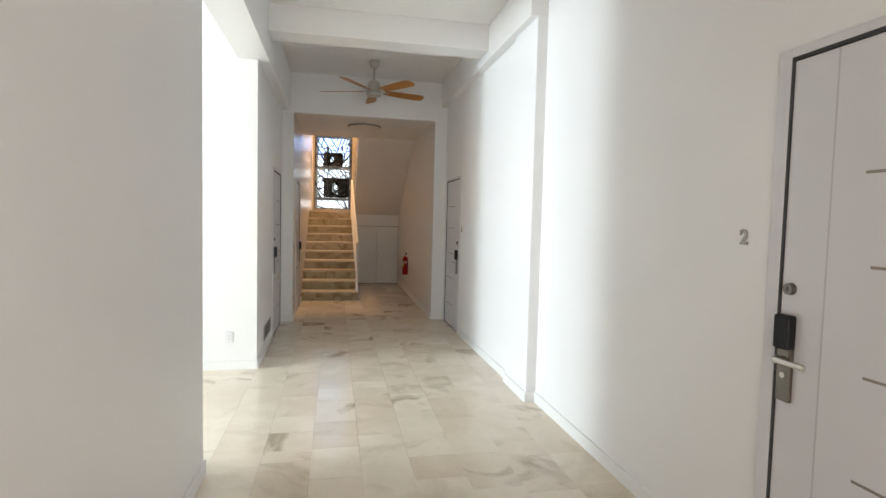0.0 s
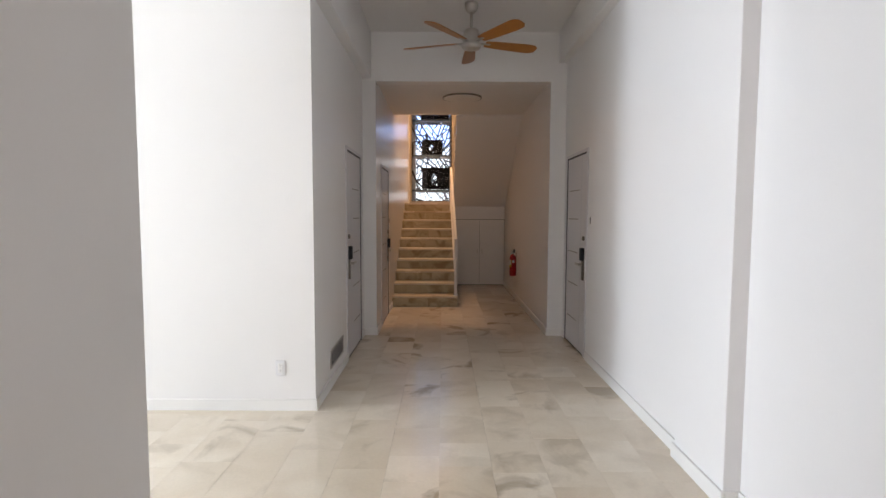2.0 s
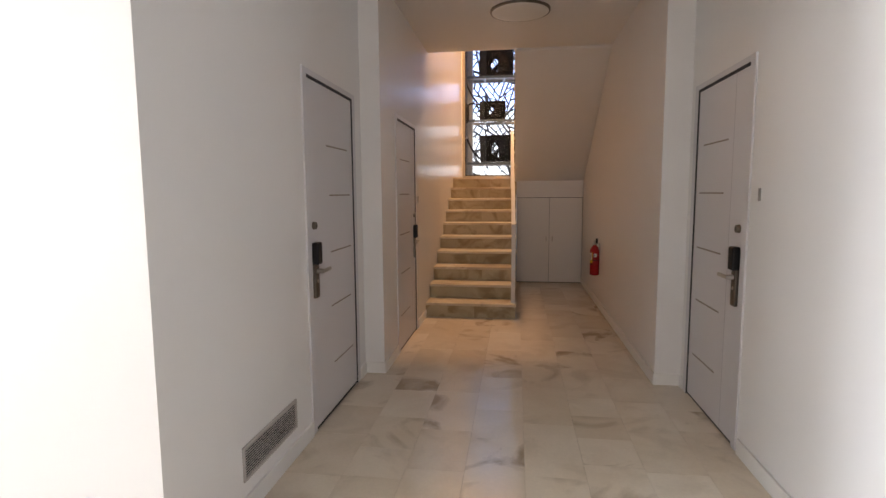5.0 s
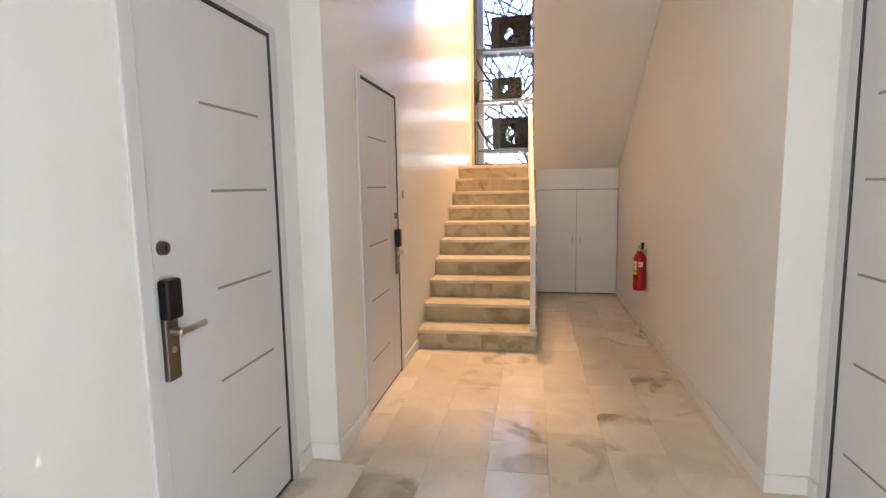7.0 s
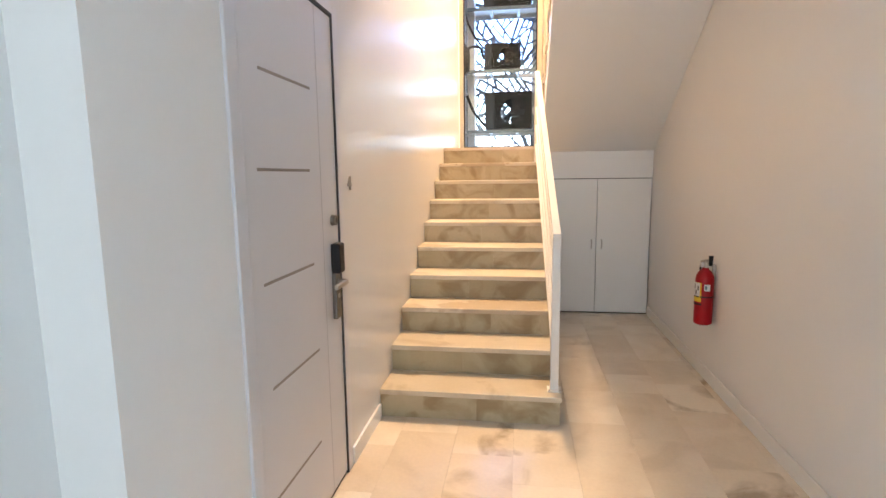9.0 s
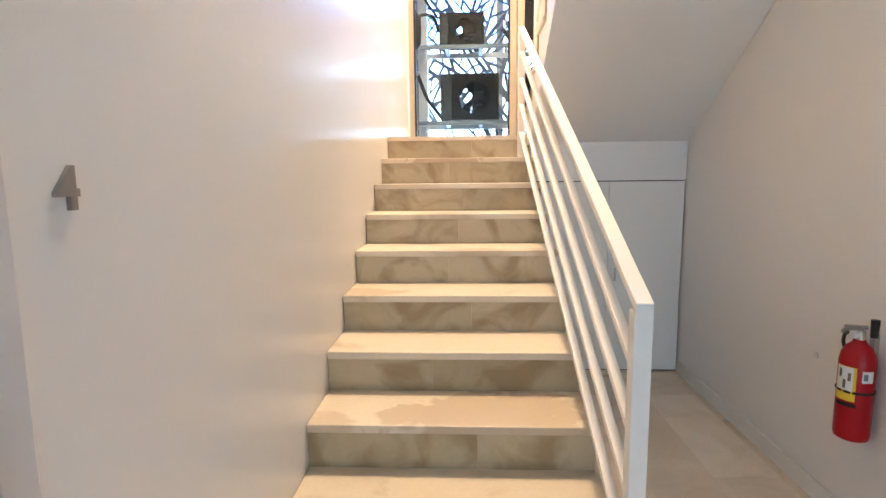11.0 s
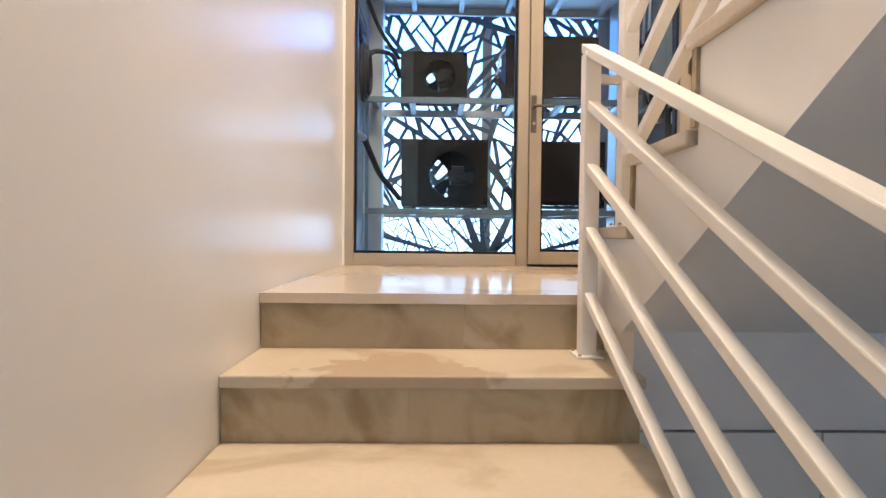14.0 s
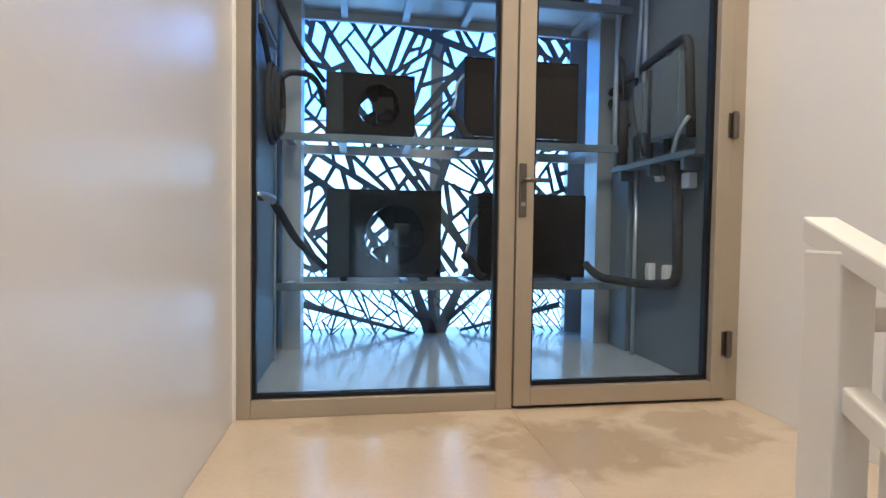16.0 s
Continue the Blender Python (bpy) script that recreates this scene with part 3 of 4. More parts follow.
part("handle_plate", bx(1.062, 1.092, -0.040, -0.028, 0.76, 0.97, 0.004), DARKSTEEL, leaf, "slim steel handle plate")
part("lever", tube(bmesh.new(), ((1.077, -0.04, 0.90), (1.077, -0.085, 0.90), (1.175, -0.085, 0.90)), 0.009), DARKSTEEL, leaf, "steel lever", True)
part("keyhole", cyl(bmesh.new(), (1.077, -0.043, 0.81), (1.077, -0.038, 0.81), 0.009), STEEL, leaf)
for z in (0.245, 1.155, 2.3):
    bm = cyl(bmesh.new(), (1.979, -0.042, z - 0.055), (1.979, -0.042, z + 0.055), 0.011)
    box(bm, 1.955, 2.003, -0.034, -0.02, z - 0.05, z + 0.05)
    part("hinge", bm, DARKSTEEL, leaf, "bronze steel hinge")
part("sealant", bx(-0.001, 0.012, -0.026, -0.02, 0.0, H), TRIM, win)

# ---- service shaft behind the glass ----
SY = 16.27


def split_cells(x0, x1, z0, z1, most, steep, rng):
    """Cuts a rectangle by straight lines, again and again, until no cell is larger than most; gives the cuts and their depth."""
    cells, cuts = [([(x0, z0), (x1, z0), (x1, z1), (x0, z1)], 0)], []
    while cells:
        poly, depth = cells.pop()
        area = abs(sum(p[0] * q[1] - q[0] * p[1] for p, q in zip(poly, poly[1:] + poly[:1]))) / 2
        if area < most * rng.uniform(0.45, 1.25) or depth > 12:
            continue
        mx, mz = sum(p[0] for p in poly) / len(poly), sum(p[1] for p in poly) / len(poly)
        wide = max(p[0] for p in poly) - min(p[0] for p in poly)
        tall = max(p[1] for p in poly) - min(p[1] for p in poly)
        a = rng.uniform(*steep) if wide > 0.75 * tall else rng.uniform(12, 48)
        a = radians(a if rng.random() < 0.5 else 180 - a)
        mx, mz = mx + rng.uniform(-0.16, 0.16) * wide, mz + rng.uniform(-0.16, 0.16) * tall
        nx, nz = -math.sin(a), math.cos(a)
        one, two, hit = [], [], []
        for p, q in zip(poly, poly[1:] + poly[:1]):
            fp, fq = (p[0] - mx) * nx + (p[1] - mz) * nz, (q[0] - mx) * nx + (q[1] - mz) * nz
            (one if fp <= 0 else two).append(p)
            if fp * fq < 0:
                t = fp / (fp - fq)
                r = (p[0] + t * (q[0] - p[0]), p[1] + t * (q[1] - p[1]))
                hit.append(r)
                one.append(r)
                two.append(r)
        if len(hit) == 2:
            cuts.append((hit[0], hit[1], depth))
            cells += [(one, depth + 1), (two, depth + 1)]
    return cuts


def flat_bar(bm, p, q, w0, w1, y, t):
    """A tapered strip of sheet steel between two points of the screen's plane."""
    d = Vector((q[0] - p[0], 0, q[1] - p[1])).normalized()
    s = Vector((-d.z, 0, d.x))
    p, q = Vector((p[0], y, p[1])) - d * w0 * 0.3, Vector((q[0], y, q[1])) + d * w1 * 0.3
    c = [p + s * w0 / 2, p - s * w0 / 2, q - s * w1 / 2, q + s * w1 / 2]
    a = [bm.verts.new(v) for v in c]
    b = [bm.verts.new(v + Vector((0, t, 0))) for v in c]
    bm.faces.new(a)
    bm.faces.new(b[::-1])
    for i in range(4):
        bm.faces.new((a[i], b[i], b[(i + 1) % 4], a[(i + 1) % 4]))


rng = random.Random(7)
scr = thing("lattice_screen", pose(0, SY, 1.61), "blue-grey cut steel screen patterned like tree branches", "screen")
bm = bmesh.new()
for p, q, depth in split_cells(-0.05, 2.15, 0.46, 3.9, 0.033, (50, 82), rng):
    w = max(0.020, rng.uniform(0.044, 0.068) - 0.0030 * depth)
    flat_bar(bm, p, q, w, w * rng.uniform(0.6, 1.1), 0.0004 * depth, 0.006)
part("branch_lattice", bm, SCREEN, scr, "cut steel branches")["kind"] = "stuff"
bm = bmesh.new()
for p, q, depth in split_cells(-0.05, 2.15, 0.0, 0.47, 0.010, (40, 75), rng):
    w = max(0.006, rng.uniform(0.011, 0.021) - 0.001 * depth)
    flat_bar(bm, p, q, w, w * rng.uniform(0.6, 1.1), 0.0004 * depth, 0.005)
part("twig_lattice", bm, SCREEN, scr, "thin cut steel twigs")["kind"] = "stuff"
bm = bmesh.new()
for (x, z), (u, v), w0, w1 in (((0.97, 0.0), (0.80, 0.46), 0.10, 0.045), ((1.03, 0.0), (1.24, 0.46), 0.10, 0.045), ((0.99, 0.0), (0.95, 0.46), 0.05, 0.03), ((0.84, 0.0), (0.05, 0.22), 0.02, 0.05), ((1.2, 0.02), (1.95, 0.20), 0.02, 0.045), ((0.9, 0.1), (0.55, 0.44), 0.04, 0.02), ((1.1, 0.1), (1.5, 0.44), 0.04, 0.02)):
    flat_bar(bm, (x, z), (u, v), w0, w1, -0.004, 0.010)
part("trunk", bm, SCREEN, scr, "cut steel tree trunk")
part("mullion", bx(0.955, 1.045, 0.02, 0.08, -0.16, 3.9, 0.004), GALV, scr, "galvanised mullion")
for x0, x1 in ((-0.06, 0.055), (2.0, 2.16)):
    part("side_post", bx(x0, x1, -0.01, 0.06, -0.16, 3.9, 0.004), GALV, scr, "galvanised side post")

for x0, x1, y0, y1 in ((-0.02, 0.09, 15.82, 16.02), (2.03, 2.14, 15.82, 16.02)):
    c = thing("steel_column", pose(x0, y0, 1.61), "galvanised steel channel column in the service shaft", "column", "shaft columns")
    bm = bx(0, x1 - x0, 0, 0.012, 0, 3.9)
    box(bm, 0, x1 - x0, y1 - y0 - 0.012, y1 - y0, 0, 3.9)
    box(bm, 0.0 if x0 > 1 else x1 - x0 - 0.012, 0.012 if x0 > 1 else x1 - x0, 0.012, y1 - y0 - 0.012, 0, 3.9)
    part("channel", bm, GALV, c)


def shelf(z):
    s = thing("steel_shelf", pose(0, 15.62, z), "galvanised steel shelf carrying cooling units", "shelf", "shaft shelves")
    part("front_beam", bx(-0.055, 2.155, 0.0, 0.03, -0.045, 0.0, 0.002), SCREEN, s)
    part("back_beam", bx(-0.055, 2.155, 0.43, 0.46, -0.06, 0.0, 0.002), GALV, s)
    if z > 3.5:
        part("deck", bx(-0.055, 2.155, 0.03, 0.43, -0.0035, -0.0005), GALV, s, "galvanised sheet deck")
    for x in (0.02, 0.32, 0.72, 1.12, 1.52, 1.92):
        part("cross_bar", bx(x, x + 0.045, 0.03, 0.43, -0.045, -0.004, 0.002), GALV, s)
    return s


for z in (2.045, 2.92, 3.80):
    shelf(z)


def cooler(m, w, h, label, d=0.30, back=False, brown=False):
    """An outdoor unit: a casing with a round fan opening through it, motor, blades, guard rings and feet."""
    u = thing("cooling_unit", m, label, "air conditioner", "cooling units")
    zf = 0.025
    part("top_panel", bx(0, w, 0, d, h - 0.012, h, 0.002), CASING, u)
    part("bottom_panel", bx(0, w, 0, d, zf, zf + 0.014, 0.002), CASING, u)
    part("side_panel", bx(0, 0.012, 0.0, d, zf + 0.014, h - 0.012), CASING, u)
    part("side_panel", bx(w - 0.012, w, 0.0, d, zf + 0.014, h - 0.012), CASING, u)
    for x in (0.08, w - 0.12):
        part("foot", bx(x, x + 0.04, 0.02, d - 0.02, 0.0, zf, 0.003), INSUL, u)
    if back:
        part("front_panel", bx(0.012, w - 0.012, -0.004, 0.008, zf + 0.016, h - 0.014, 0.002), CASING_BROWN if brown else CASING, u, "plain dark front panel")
        part("seam", bx(0.03, w - 0.03, -0.0065, 0.0, h * 0.82, h * 0.82 + 0.005), BLACK, u)
        return u
    cx, cz, r = w * 0.59, (h + zf) / 2 - 0.01, min(h * 0.335, w * 0.3)
    for yy, nm in ((0.0, "front_panel"), (d - 0.006, "rear_panel")):
        bm = bmesh.new()
        seg = 40
        inner, outer = [], []
        for i in range(seg):
            a = 2 * math.pi * i / seg
            c, s = math.cos(a), math.sin(a)
            inner.append((cx + r * c, cz + r * s))
            k = min(((w - 0.012 - cx) if c > 0 else (cx - 0.012)) / max(abs(c), 1e-6), ((h - 0.012 - cz) if s > 0 else (cz - zf - 0.014)) / max(abs(s), 1e-6))
            outer.append((cx + k * c, cz + k * s))
        for i in range(seg):
            j = (i + 1) % seg
            quad = [inner[i], outer[i], outer[j], inner[j]]
            lo = [bm.verts.new((x, yy, z)) for x, z in quad]
            hi = [bm.verts.new((x, yy + 0.006, z)) for x, z in quad]
            bm.faces.new(lo)
            bm.faces.new(hi[::-1])
            for e in range(4):
                bm.faces.new((lo[e], hi[e], hi[(e + 1) % 4], lo[(e + 1) % 4]))
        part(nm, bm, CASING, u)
    part("coil", bx(cx - 0.03, w - 0.012, d - 0.035, d - 0.015, zf + 0.014, h - 0.012), BLACK, u, "dark finned coil")
    part("motor", bx(cx - 0.01, cx + 0.10, 0.06, 0.22, cz - 0.075, cz + 0.075, 0.01), BLACK, u, "black fan motor")
    part("motor_bracket", bx(cx + 0.03, cx + 0.055, 0.215, 0.225, zf + 0.014, h - 0.012), BLACK, u)
    hub = part("fan_hub", cyl(bmesh.new(), (cx, 0.03, cz), (cx, 0.08, cz), 0.04), BLACK, u)
    for i in range(3):
        bm = bmesh.new()
        a0 = radians(207 + 120 * i)
        rows = []
        for k in range(7):
            a = a0 + radians(8 + k * 6)
            tw = 0.05 * (k / 6 - 0.5)
            rows.append([bm.verts.new((cx + rr * math.cos(a), 0.055 + tw * (0.4 + rr / r), cz + rr * math.sin(a))) for rr in (0.035, r * 0.55, r * 0.95)])
        for p, q in zip(rows, rows[1:]):
            for k in range(2):
                bm.faces.new((p[k], p[k + 1], q[k + 1], q[k]))
        bmesh.ops.solidify(bm, geom=bm.faces[:], thickness=0.004)
        part("fan_blade", bm, CASING, hub)
    bm = bmesh.new()
    for k in (0.35, 0.68, 0.99):
        pts = [(cx + r * k * math.cos(2 * math.pi * i / 28), -0.008, cz + r * k * math.sin(2 * math.pi * i / 28)) for i in range(29)]
        for p, q in zip(pts, pts[1:]):
            cyl(bm, p, q, 0.0016, seg=5)
    for i in range(4):
        a = radians(45 + 90 * i)
        cyl(bm, (cx, -0.008, cz), (cx + r * math.cos(a), -0.008, cz + r * math.sin(a)), 0.002, seg=5)
    part("fan_guard", bm, BLACK, u, "thin black wire guard")
    # lighter strip on the front, standing for the visible casing side
    part("side_strip", bx(0.002, w * 0.19, -0.004, 0.0, zf + 0.004, h - 0.004, 0.001), CASING_GREY, u, "blue-grey strip standing for the casing side")
    return u


cooler(pose(0.255, 15.72, 2.045), 0.70, 0.565, "dark condenser unit with an open round fan")
cooler(pose(0.245, 15.72, 2.92), 0.535, 0.39, "smaller dark condenser unit with an open round fan")
cooler(pose(0.24, 15.72, 3.80), 0.70, 0.56, "dark condenser unit on the upper shelf")
cooler(pose(1.19, 15.72, 2.045), 0.72, 0.56, "plain dark condenser unit seen from its closed side", back=True)
cooler(pose(1.09, 15.72, 2.92), 0.75, 0.53, "plain dark brown condenser unit seen from its closed side", back=True, brown=True)
cooler(pose(1.12, 15.72, 3.80), 0.75, 0.53, "plain dark condenser unit on the upper shelf", back=True)


def pipe(pts, r, label, mat=None, name="insulated_pipe", category="pipe"):
    ob = new(name, mesh_of(name, tube(bmesh.new(), pts, r), mat or INSUL, True))
    return tagged(ob, label, category, "shaft pipes")


XR = 2.12
pipe(((XR, 15.60, 3.05), (XR, 15.90, 3.30), (XR, 14.98, 3.40), (XR, 14.94, 2.86)), 0.024, "black insulated pipe bent round a wall box")
pipe(((XR, 15.20, 2.80), (XR, 15.05, 2.79), (XR, 15.02, 2.10), (XR, 15.35, 2.06), (1.95, 15.60, 2.08), (1.90, 15.69, 2.16)), 0.026, "black insulated pipe dropping to a shelf")
pipe(((2.13, 15.48, 1.61), (2.13, 15.48, 2.77)), 0.012, "grey steel conduit up the shaft wall", GALV, "conduit")
pipe(((2.13, 15.42, 2.82), (2.13, 15.42, 4.4)), 0.014, "grey steel conduit up the shaft wall", GALV, "conduit")
pipe(((2.10, 15.62, 2.95), (2.09, 15.60, 3.45), (2.10, 15.72, 3.52)), 0.010, "thin black cable loop beside a shelf", INSUL, "cable", "cable")
pipe(((2.10, 15.75, 2.95), (2.08, 15.70, 3.3), (2.09, 15.66, 3.75)), 0.008, "thin pale cable beside a shelf", GALV, "cable", "cable")
pipe(((-0.03, 15.02, 2.51), (0.03, 15.10, 2.51), (0.10, 15.50, 2.30), (0.24, 15.76, 2.13)), 0.021, "black insulated pipe running down to a unit")
pipe(((-0.03, 15.30, 2.95), (0.04, 15.45, 3.22), (0.20, 15.62, 3.25), (0.235, 15.74, 3.10)), 0.018, "black insulated pipe curving to a unit")
pipe(((-0.03, 14.95, 3.45), (0.0, 15.2, 3.2), (0.0, 15.5, 2.9), (-0.02, 15.6, 2.92)), 0.014, "thin black hanging cable", INSUL, "cable", "cable")
pipe(((-0.03, 15.0, 3.9), (0.02, 15.3, 3.55), (0.10, 15.6, 3.40), (0.235, 15.74, 3.25)), 0.016, "black insulated pipe from above")

for x, z in ((1.09, 2.92), (1.19, 2.045)):
    pipe(((x - 0.10, 15.66, z + 0.17), (x - 0.05, 15.68, z + 0.13), (x + 0.01, 15.70, z + 0.03), (x + 0.05, 15.70, z + 0.03)), 0.026, "brown insulated elbow under a unit")
    pipe(((x + 0.0, 15.735, z + 0.42), (x - 0.05, 15.73, z + 0.36), (x - 0.06, 15.70, z + 0.24), (x - 0.09, 15.67, z + 0.18)), 0.009, "thin pale refrigerant pipe beside a unit", GALV, "refrigerant_pipe")

for y, z0, z1, r in ((15.62, 2.80, 3.20, 0.030), (15.30, 2.80, 3.30, 0.017), (15.13, 2.80, 3.34, 0.017)):
    pipe(((2.105, y, z0), (2.105, y, z1)), r, "dark upright pipe standing on a cable tray")
pipe(((2.07, 15.66, 2.78), (2.07, 15.655, 3.2), (2.07, 15.66, 3.9)), 0.013, "pale grey upright conduit beside a shelf", GALV, "conduit")
pipe(((2.10, 15.36, 2.82), (2.08, 15.40, 2.98), (2.085, 15.46, 3.15), (2.11, 15.48, 3.30)), 0.009, "thin black looping cable on the shaft wall", INSUL, "cable", "cable")
pipe(((2.085, 15.05, 2.76), (2.08, 15.0, 2.88), (2.09, 14.92, 2.96)), 0.012, "short grey flexible conduit over a cable tray", GALV, "conduit")
pipe(((2.09, 15.44, 3.30), (2.085, 15.40, 3.62), (2.10, 15.42, 3.9)), 0.011, "pale cable running up the shaft wall", GALV, "cable", "cable")
pipe(((-0.035, 15.02, 2.513), (0.005, 15.065, 2.513), (0.035, 15.12, 2.50)), 0.0235, "crumpled foil wrap round a pipe end", FOIL, "foil_wrap", "pipe wrap")
e = thing("pipe_coil", pose(-0.03, 15.28, 3.0), "loose coil of dark insulated pipe on the shaft wall", "pipe coil")
for k, rr in enumerate((0.20, 0.175, 0.15)):
    pts = [(0.035 + 0.02 * k, rr * 0.75 * math.cos(2 * math.pi * i / 18), rr * math.sin(2 * math.pi * i / 18)) for i in range(19)]
    part("loop", tube(bmesh.new(), pts, 0.014), INSUL, e, smooth=True)
for y, z in ((15.29, 2.09), (15.12, 2.09), (15.22, 2.66)):
    e = thing("wall_socket", pose(2.16, y, z), "small pale weatherproof socket on the shaft wall", "socket", "shaft sockets")
    part("body", bx(-0.04, -0.002, 0, 0.05, 0, 0.10, 0.006), PAPER, e)
    part("flap", bx(-0.046, -0.04, 0.006, 0.044, 0.02, 0.08, 0.003), PAPER, e)

tray = thing("cable_tray", pose(2.16, 14.80, 2.75), "grey steel cable tray bracketed to the shaft wall", "cable tray")
part("tray_base", bx(-0.11, -0.004, 0, 0.85, 0.0, 0.006), SCREEN, tray)
part("tray_lip", bx(-0.116, -0.11, 0, 0.85, 0.0, 0.03), SCREEN, tray)
for y in (0.1, 0.42, 0.75):
    part("bracket", bx(-0.10, -0.002, y, y + 0.03, -0.06, 0.0), SCREEN, tray)
for y0, y1, z0, z1, lab in ((15.0, 15.26, 2.88, 3.32, "grey electrical box on the shaft wall"), (15.34, 15.46, 2.95, 3.25, "narrow grey electrical box on the shaft wall")):
    e = thing("electrical_box", pose(2.16, y0, z0), lab, "electrical box", "shaft boxes")
    part("body", bx(-0.075, -0.002, 0, y1 - y0, 0, z1 - z0, 0.004), SCREEN, e)
    part("cover", bx(-0.083, -0.075, 0.012, y1 - y0 - 0.012, 0.012, z1 - z0 - 0.012, 0.003), SHAFT, e)
e = thing("junction_box", pose(2.16, 14.93, 2.60), "small white junction box", "junction box")
part("body", bx(-0.05, -0.002, 0, 0.07, 0, 0.08, 0.006), PAPER, e)
e = thing("wall_panel", pose(-0.06, 14.72, 1.61), "tall dark metal panel on the shaft wall", "panel")
part("panel", bx(0.002, 0.03, 0.0, 0.85, 0.0, 1.75, 0.004), SCREEN, e)
part("edge_strip", bx(0.03, 0.042, 0.84, 0.86, 0.0, 1.75, 0.002), GALV, e)
e = thing("electrical_box", pose(-0.06, 14.95, 3.32), "dark electrical box on the shaft wall", "electrical box", "shaft boxes")
part("body", bx(0.002, 0.07, 0.0, 0.45, 0.0, 0.42, 0.006), SCREEN, e)
part("cover", bx(0.07, 0.078, 0.02, 0.43, 0.02, 0.40, 0.003), SHAFT, e)
e = thing("shaft_panel", pose(2.16, 15.58, 1.61), "dark metal panel beside the shaft column", "panel")
part("panel", bx(-0.03, -0.002, 0.0, 0.22, 0.0, 1.35, 0.004), SCREEN, e)

# ---- hall things ----
fan = thing("ceiling_fan", pose(1.065, 7.613, 3.55), "silver ceiling fan with five honey wood blades", "ceiling fan")
part("canopy", lathe(bmesh.new(), [(0.066, 0.0), (0.068, -0.03), (0.058, -0.07), (0.035, -0.095)][::-1]), FANBODY, fan, smooth=True)
part("downrod", cyl(bmesh.new(), (0, 0, -0.26), (0, 0, -0.09), 0.014), FANBODY, fan, smooth=True)
part("motor_housing", lathe(bmesh.new(), [(0.035, -0.45), (0.085, -0.445), (0.10, -0.425), (0.10, -0.405), (0.085, -0.39), (0.088, -0.345), (0.080, -0.30), (0.066, -0.262), (0.03, -0.25)]), FANBODY, fan, smooth=True)
for i in range(5):
    a = pose(0, 0, -0.385, 0, 0, 90 + 72 * i)
    bm = bx(0.075, 0.20, -0.022, 0.022, -0.006, 0.002, 0.002)
    bmesh.ops.transform(bm, matrix=a, verts=bm.verts)
    part("blade_iron", bm, FANBODY, fan)
    bm = bmesh.new()
    prof = [(0.15, 0.045), (0.25, 0.058), (0.45, 0.068), (0.62, 0.074), (0.68, 0.066), (0.715, 0.035)]
    top = [(x, w) for x, w in prof] + [(x, -w) for x, w in prof[::-1]]
    lo = [bm.verts.new((x, y, -0.004 - y * 0.24)) for x, y in top]
    hi = [bm.verts.new((x, y, 0.004 - y * 0.24)) for x, y in top]
    bm.faces.new(lo[::-1])
    bm.faces.new(hi)
    for k in range(len(top)):
        j = (k + 1) % len(top)
        bm.faces.new((lo[k], lo[j], hi[j], hi[k]))
    bmesh.ops.transform(bm, matrix=a, verts=bm.verts)
    part("blade", bm, WOOD, fan, "honey-coloured wooden blade")

lamp = thing("ceiling_lamp", pose(1.04, 9.38, 3.01), "unlit round flush ceiling lamp with a rim darkened for shade", "ceiling lamp")
# dark steel all round stands for shade on the rim's near side
part("rim", lathe(bmesh.new(), [(0.254, -0.020), (0.262, -0.018), (0.264, 0.0), (0.25, 0.0)], 48), DARKSTEEL, lamp, smooth=False)
part("diffuser", lathe(bmesh.new(), [(0.05, -0.036), (0.15, -0.034), (0.22, -0.028), (0.252, -0.019), (0.252, -0.01)], 48), LAMP_OFF, lamp, "white opal diffuser", True)
part("base", cyl(bmesh.new(), (0, 0, -0.01), (0, 0, 0.0), 0.25, seg=48), TRIM, lamp)

vent = thing("vent_grille", pose(-0.155, 6.56, 0.155), "grey louvred vent grille set low in a white wall", "vent")
part("backing", bx(0.0, 0.003, 0.012, 0.548, 0.012, 0.148), GAP, vent)
bm = bx(0.0, 0.010, 0, 0.56, 0, 0.014, 0.002)
box(bm, 0.0, 0.010, 0, 0.56, 0.146, 0.16, 0.002)
box(bm, 0.0, 0.010, 0, 0.014, 0.014, 0.146, 0.002)
box(bm, 0.0, 0.010, 0.546, 0.56, 0.014, 0.146, 0.002)
part("frame", bm, VENT, vent)
for k in range(11):
    bm = bx(-0.001, 0.001, 0.014, 0.546, -0.0065, 0.0065)
    bmesh.ops.transform(bm, matrix=pose(0.006, 0, 0.022 + k * 0.0118, 0, 32, 0), verts=bm.verts)
    part("slat", bm, VENT, vent)

out = thing("wall_outlet", pose(-0.412, 6.055, 0.32), "white power outlet on a white wall", "outlet")
part("plate", bx(-0.036, 0.036, -0.007, 0.0, -0.057, 0.057, 0.003), PAPER, out)
part("socket_face", bx(-0.017, 0.017, -0.010, -0.006, -0.034, 0.034, 0.002), TRIM, out)
for z in (-0.017, 0.017):
    bm = bx(-0.0075, -0.0045, -0.0108, -0.0095, z - 0.002, z + 0.007)
    box(bm, 0.0045, 0.0075, -0.0108, -0.0095, z - 0.002, z + 0.007)
    cyl(bm, (0, -0.0108, z - 0.008), (0, -0.0095, z - 0.008), 0.0026, seg=10)
    part("slots", bm, BLACK, out, "black socket slots")

ext = thing("fire_extinguisher", pose(2.04, 11.25, 0.34), "red fire extinguisher hung on a white wall", "fire extinguisher")
X0 = -0.072
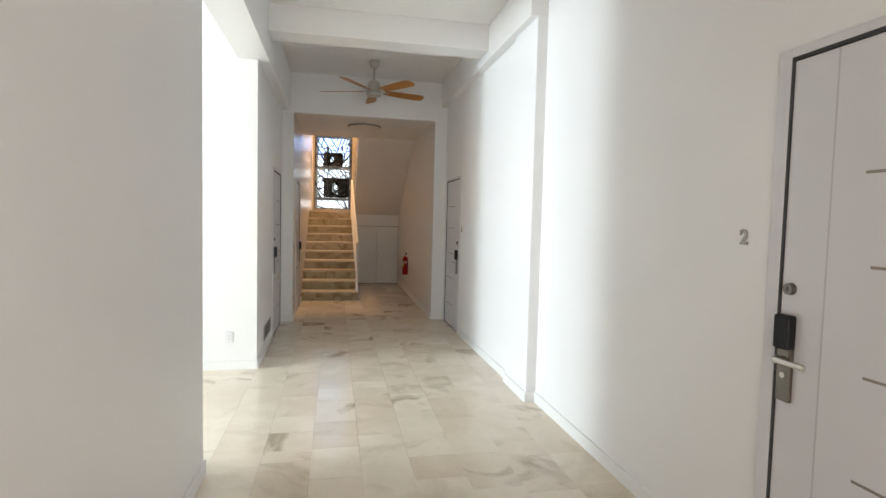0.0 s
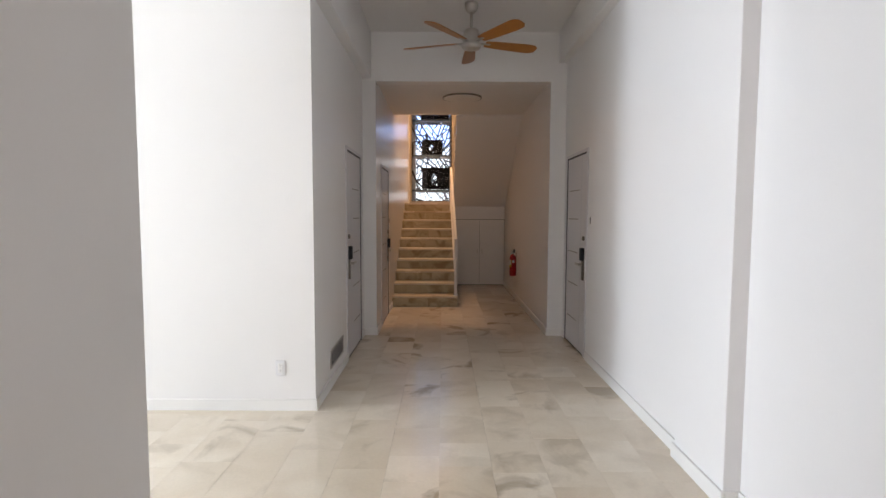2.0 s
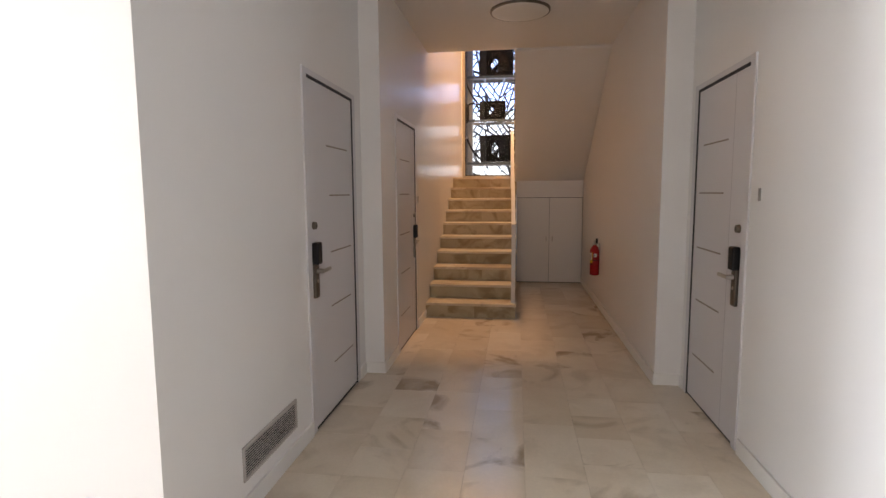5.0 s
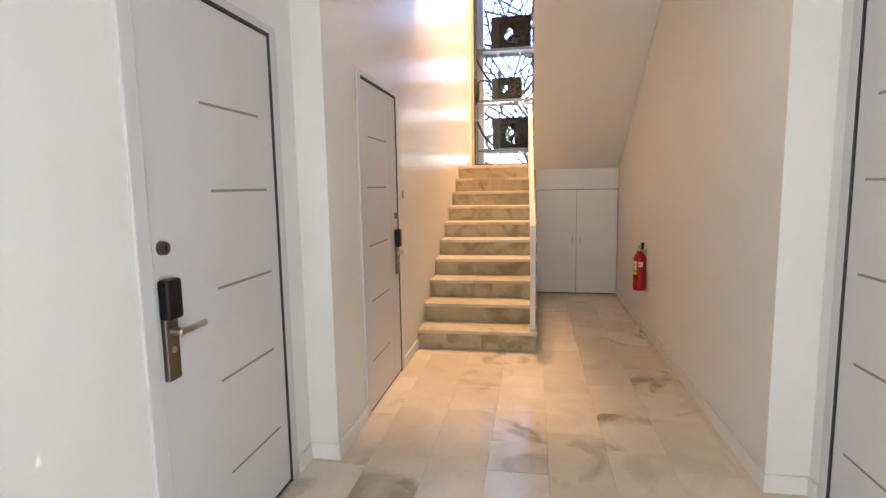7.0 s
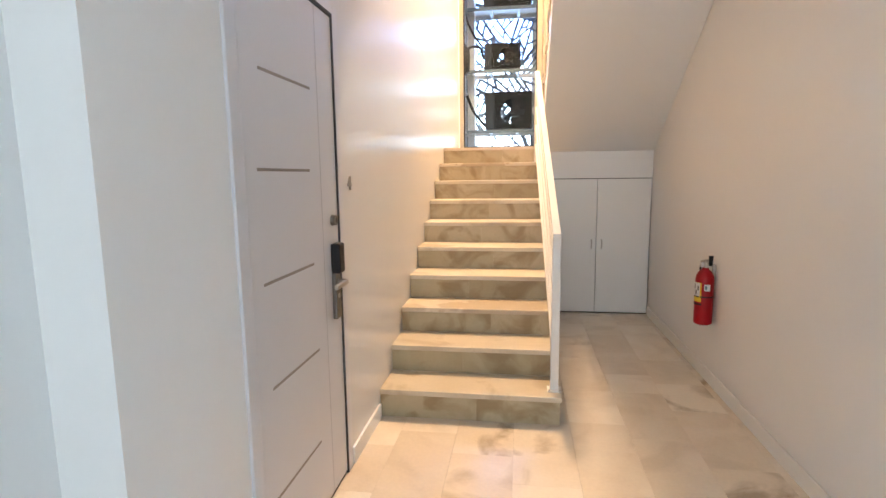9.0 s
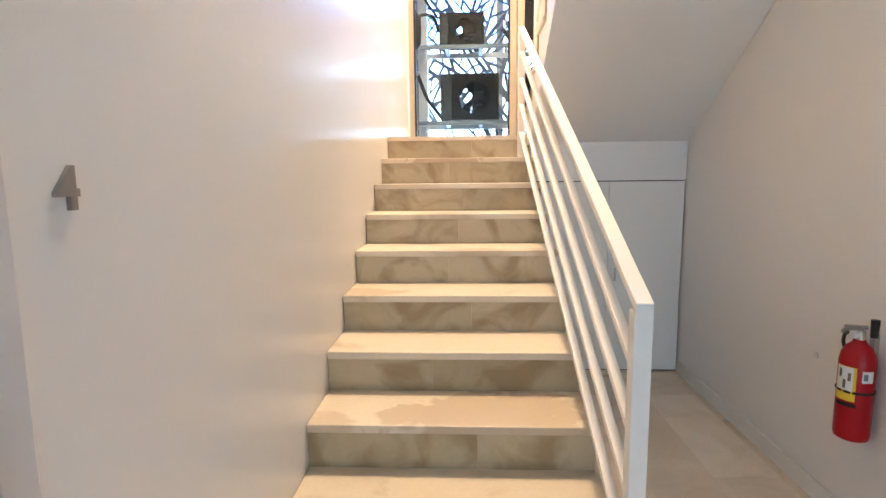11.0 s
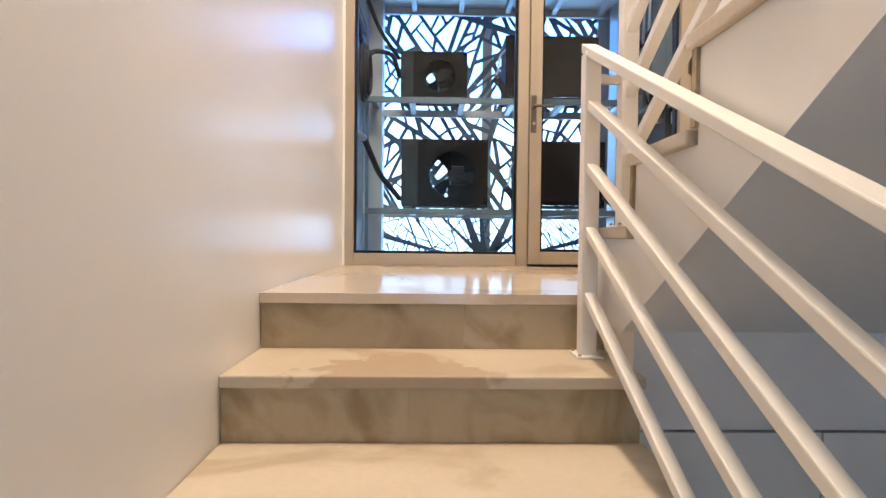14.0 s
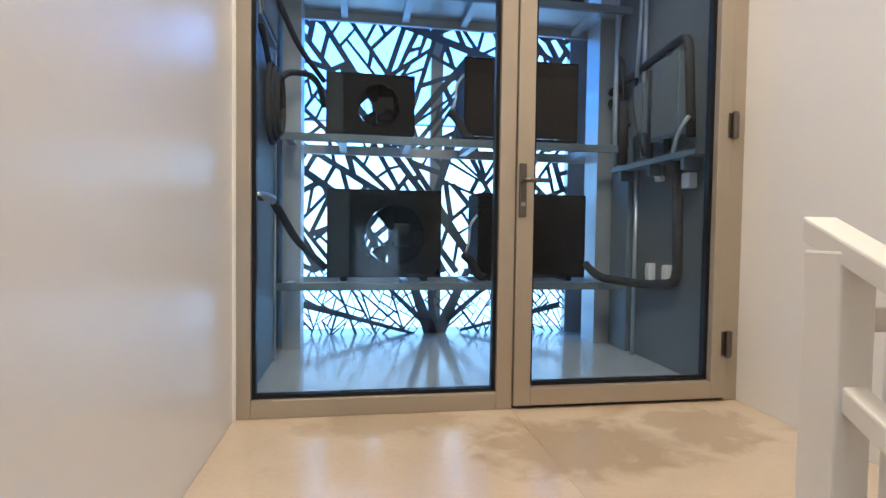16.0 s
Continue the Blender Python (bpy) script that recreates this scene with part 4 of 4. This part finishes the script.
part("cylinder", lathe(bmesh.new(), [(0.05, 0.0), (0.062, 0.006), (0.065, 0.02), (0.065, 0.315), (0.060, 0.345), (0.045, 0.372), (0.026, 0.388), (0.021, 0.40)], 32, (X0, 0, 0)), RED, ext, "glossy red cylinder", True)


def wrap(a0, a1, z0, z1, r):
    bm = bmesh.new()
    n = 12
    pts = [(radians(a0 + (a1 - a0) * i / n)) for i in range(n + 1)]
    rows = [[bm.verts.new((X0 + rr * math.cos(a), rr * math.sin(a), z)) for rr, z in ((r, z0), (r, z1), (r - 0.0015, z1), (r - 0.0015, z0))] for a in pts]
    for p, q in zip(rows, rows[1:]):
        for k in range(4):
            bm.faces.new((p[k], p[(k + 1) % 4], q[(k + 1) % 4], q[k]))
    bm.faces.new(rows[0][::-1])
    bm.faces.new(rows[-1])
    return bm


part("label", wrap(165, 235, 0.165, 0.30, 0.0668), YELLOW, ext, "yellow instruction label")
part("label", wrap(170, 226, 0.205, 0.298, 0.0680), PAPER, ext, "white pictogram panel")
part("label", wrap(168, 240, 0.142, 0.156, 0.0672), BLACK, ext, "black label stripe")
part("label", wrap(251, 288, 0.245, 0.29, 0.0668), PAPER, ext, "white inspection sticker")
bm = wrap(255, 268, 0.255, 0.280, 0.0682)
part("print", bm, SCREEN, ext, "blurred blue print")
for a, z in ((180, 0.275), (195, 0.235), (210, 0.265)):
    part("pictogram", wrap(a, a + 9, z - 0.02, z + 0.012, 0.0690), DARKSTEEL, ext)
part("strap", wrap(0, 359, 0.196, 0.206, 0.0690), BLACK, ext, "black strap")
bm = cyl(bmesh.new(), (X0, 0, 0.40), (X0, 0, 0.435), 0.019)
part("valve", bm, STEEL, ext)
bm = bx(-0.013, 0.013, -0.045, 0.065, -0.008, 0.008, 0.004)
bmesh.ops.transform(bm, matrix=pose(X0, 0.018, 0.443, -12), verts=bm.verts)
part("top_lever", bm, STEEL, ext, "dull steel squeeze lever")
part("carry_handle", tube(bmesh.new(), ((X0, -0.005, 0.43), (X0, 0.05, 0.432), (X0, 0.095, 0.405)), 0.012), STEEL, ext, smooth=True)
part("gauge", cyl(bmesh.new(), (X0 - 0.034, 0.0, 0.42), (X0 - 0.016, 0.0, 0.42), 0.016), PAPER, ext)
part("hose", tube(bmesh.new(), ((X0, 0.02, 0.415), (X0 - 0.01, 0.072, 0.41), (X0 - 0.01, 0.082, 0.37), (X0 - 0.004, 0.066, 0.33)), 0.007), INSUL, ext, "black hose", True)
part("nozzle", cyl(bmesh.new(), (X0 + 0.018, -0.05, 0.42), (X0 + 0.018, -0.05, 0.488), 0.013, 0.016), BLACK, ext)
part("wall_hook", bx(-0.022, -0.002, -0.014, 0.014, 0.34, 0.42, 0.002), STEEL, ext)

ext.scale = (0.86, 0.86, 0.93)
ext.location.y, ext.location.z = 11.09, 0.40

e = thing("wall_button", pose(2.04, 11.40, 0.605), "small white round cap on the wall", "cap")
part("cap", cyl(bmesh.new(), (-0.006, 0, 0), (0.0, 0, 0), 0.013), PAPER, e)

# ---- floor pieces ----
floor = solid("floor", bx(-10.15, 2.45, -1.95, 8.62, -0.12, -0.0115), GROUT, "cream marble tiled floor with grey and brown veins", "floor")
floor2 = solid("floor_stair", bx(-0.15, 2.2, 8.62, 13.3, -0.12, -0.0115), GROUT, "cream marble tiled floor beside the stairs", "floor")
rng = random.Random(11)
J = 0.0004
TW = 0.305
tile_mesh = {}
for ln in (0.305, 0.406, 0.457, 0.61):
    me = mesh_of("tile", bx(J, TW - J, J, ln - J, -0.0115, 0.0), MARBLE)
    tile_mesh[ln] = me
rest = bmesh.new()
count = 0
for i in range(-33, 9):
    x = -0.145 + i * TW
    y = -1.9 + rng.uniform(0, 0.3)
    if x > 2.43:
        continue
    while y < 12.9:
        ln = rng.choice((0.305, 0.406, 0.457, 0.61, 0.61))
        hidden = (x < -0.35 and y > 6.1) or (y > 8.55 and (x > 2.03 or x < -0.30)) or (y > 10.45 and x < 0.85)
        if not hidden and x > -10.1:
            near = (x > -0.2 and y > 2.2) or (x > -1.9 and 3.2 < y < 6.1)
            dz = rng.uniform(-0.0006, 0.0)
            if near and count < 295:
                t = new("tile", tile_mesh[ln])
                t.parent = floor if y < 8.5 else floor2
                t.location = (x, y, dz)
                t.rotation_euler = (rng.uniform(-0.0016, 0.0016), rng.uniform(-0.0016, 0.0016), 0)
                count += 1
            else:
                box(rest, x + J, x + TW - J, y + J, y + ln - J, -0.0115, dz)
        y += ln
part("tile_field", rest, MARBLE, floor)["kind"] = "stuff"
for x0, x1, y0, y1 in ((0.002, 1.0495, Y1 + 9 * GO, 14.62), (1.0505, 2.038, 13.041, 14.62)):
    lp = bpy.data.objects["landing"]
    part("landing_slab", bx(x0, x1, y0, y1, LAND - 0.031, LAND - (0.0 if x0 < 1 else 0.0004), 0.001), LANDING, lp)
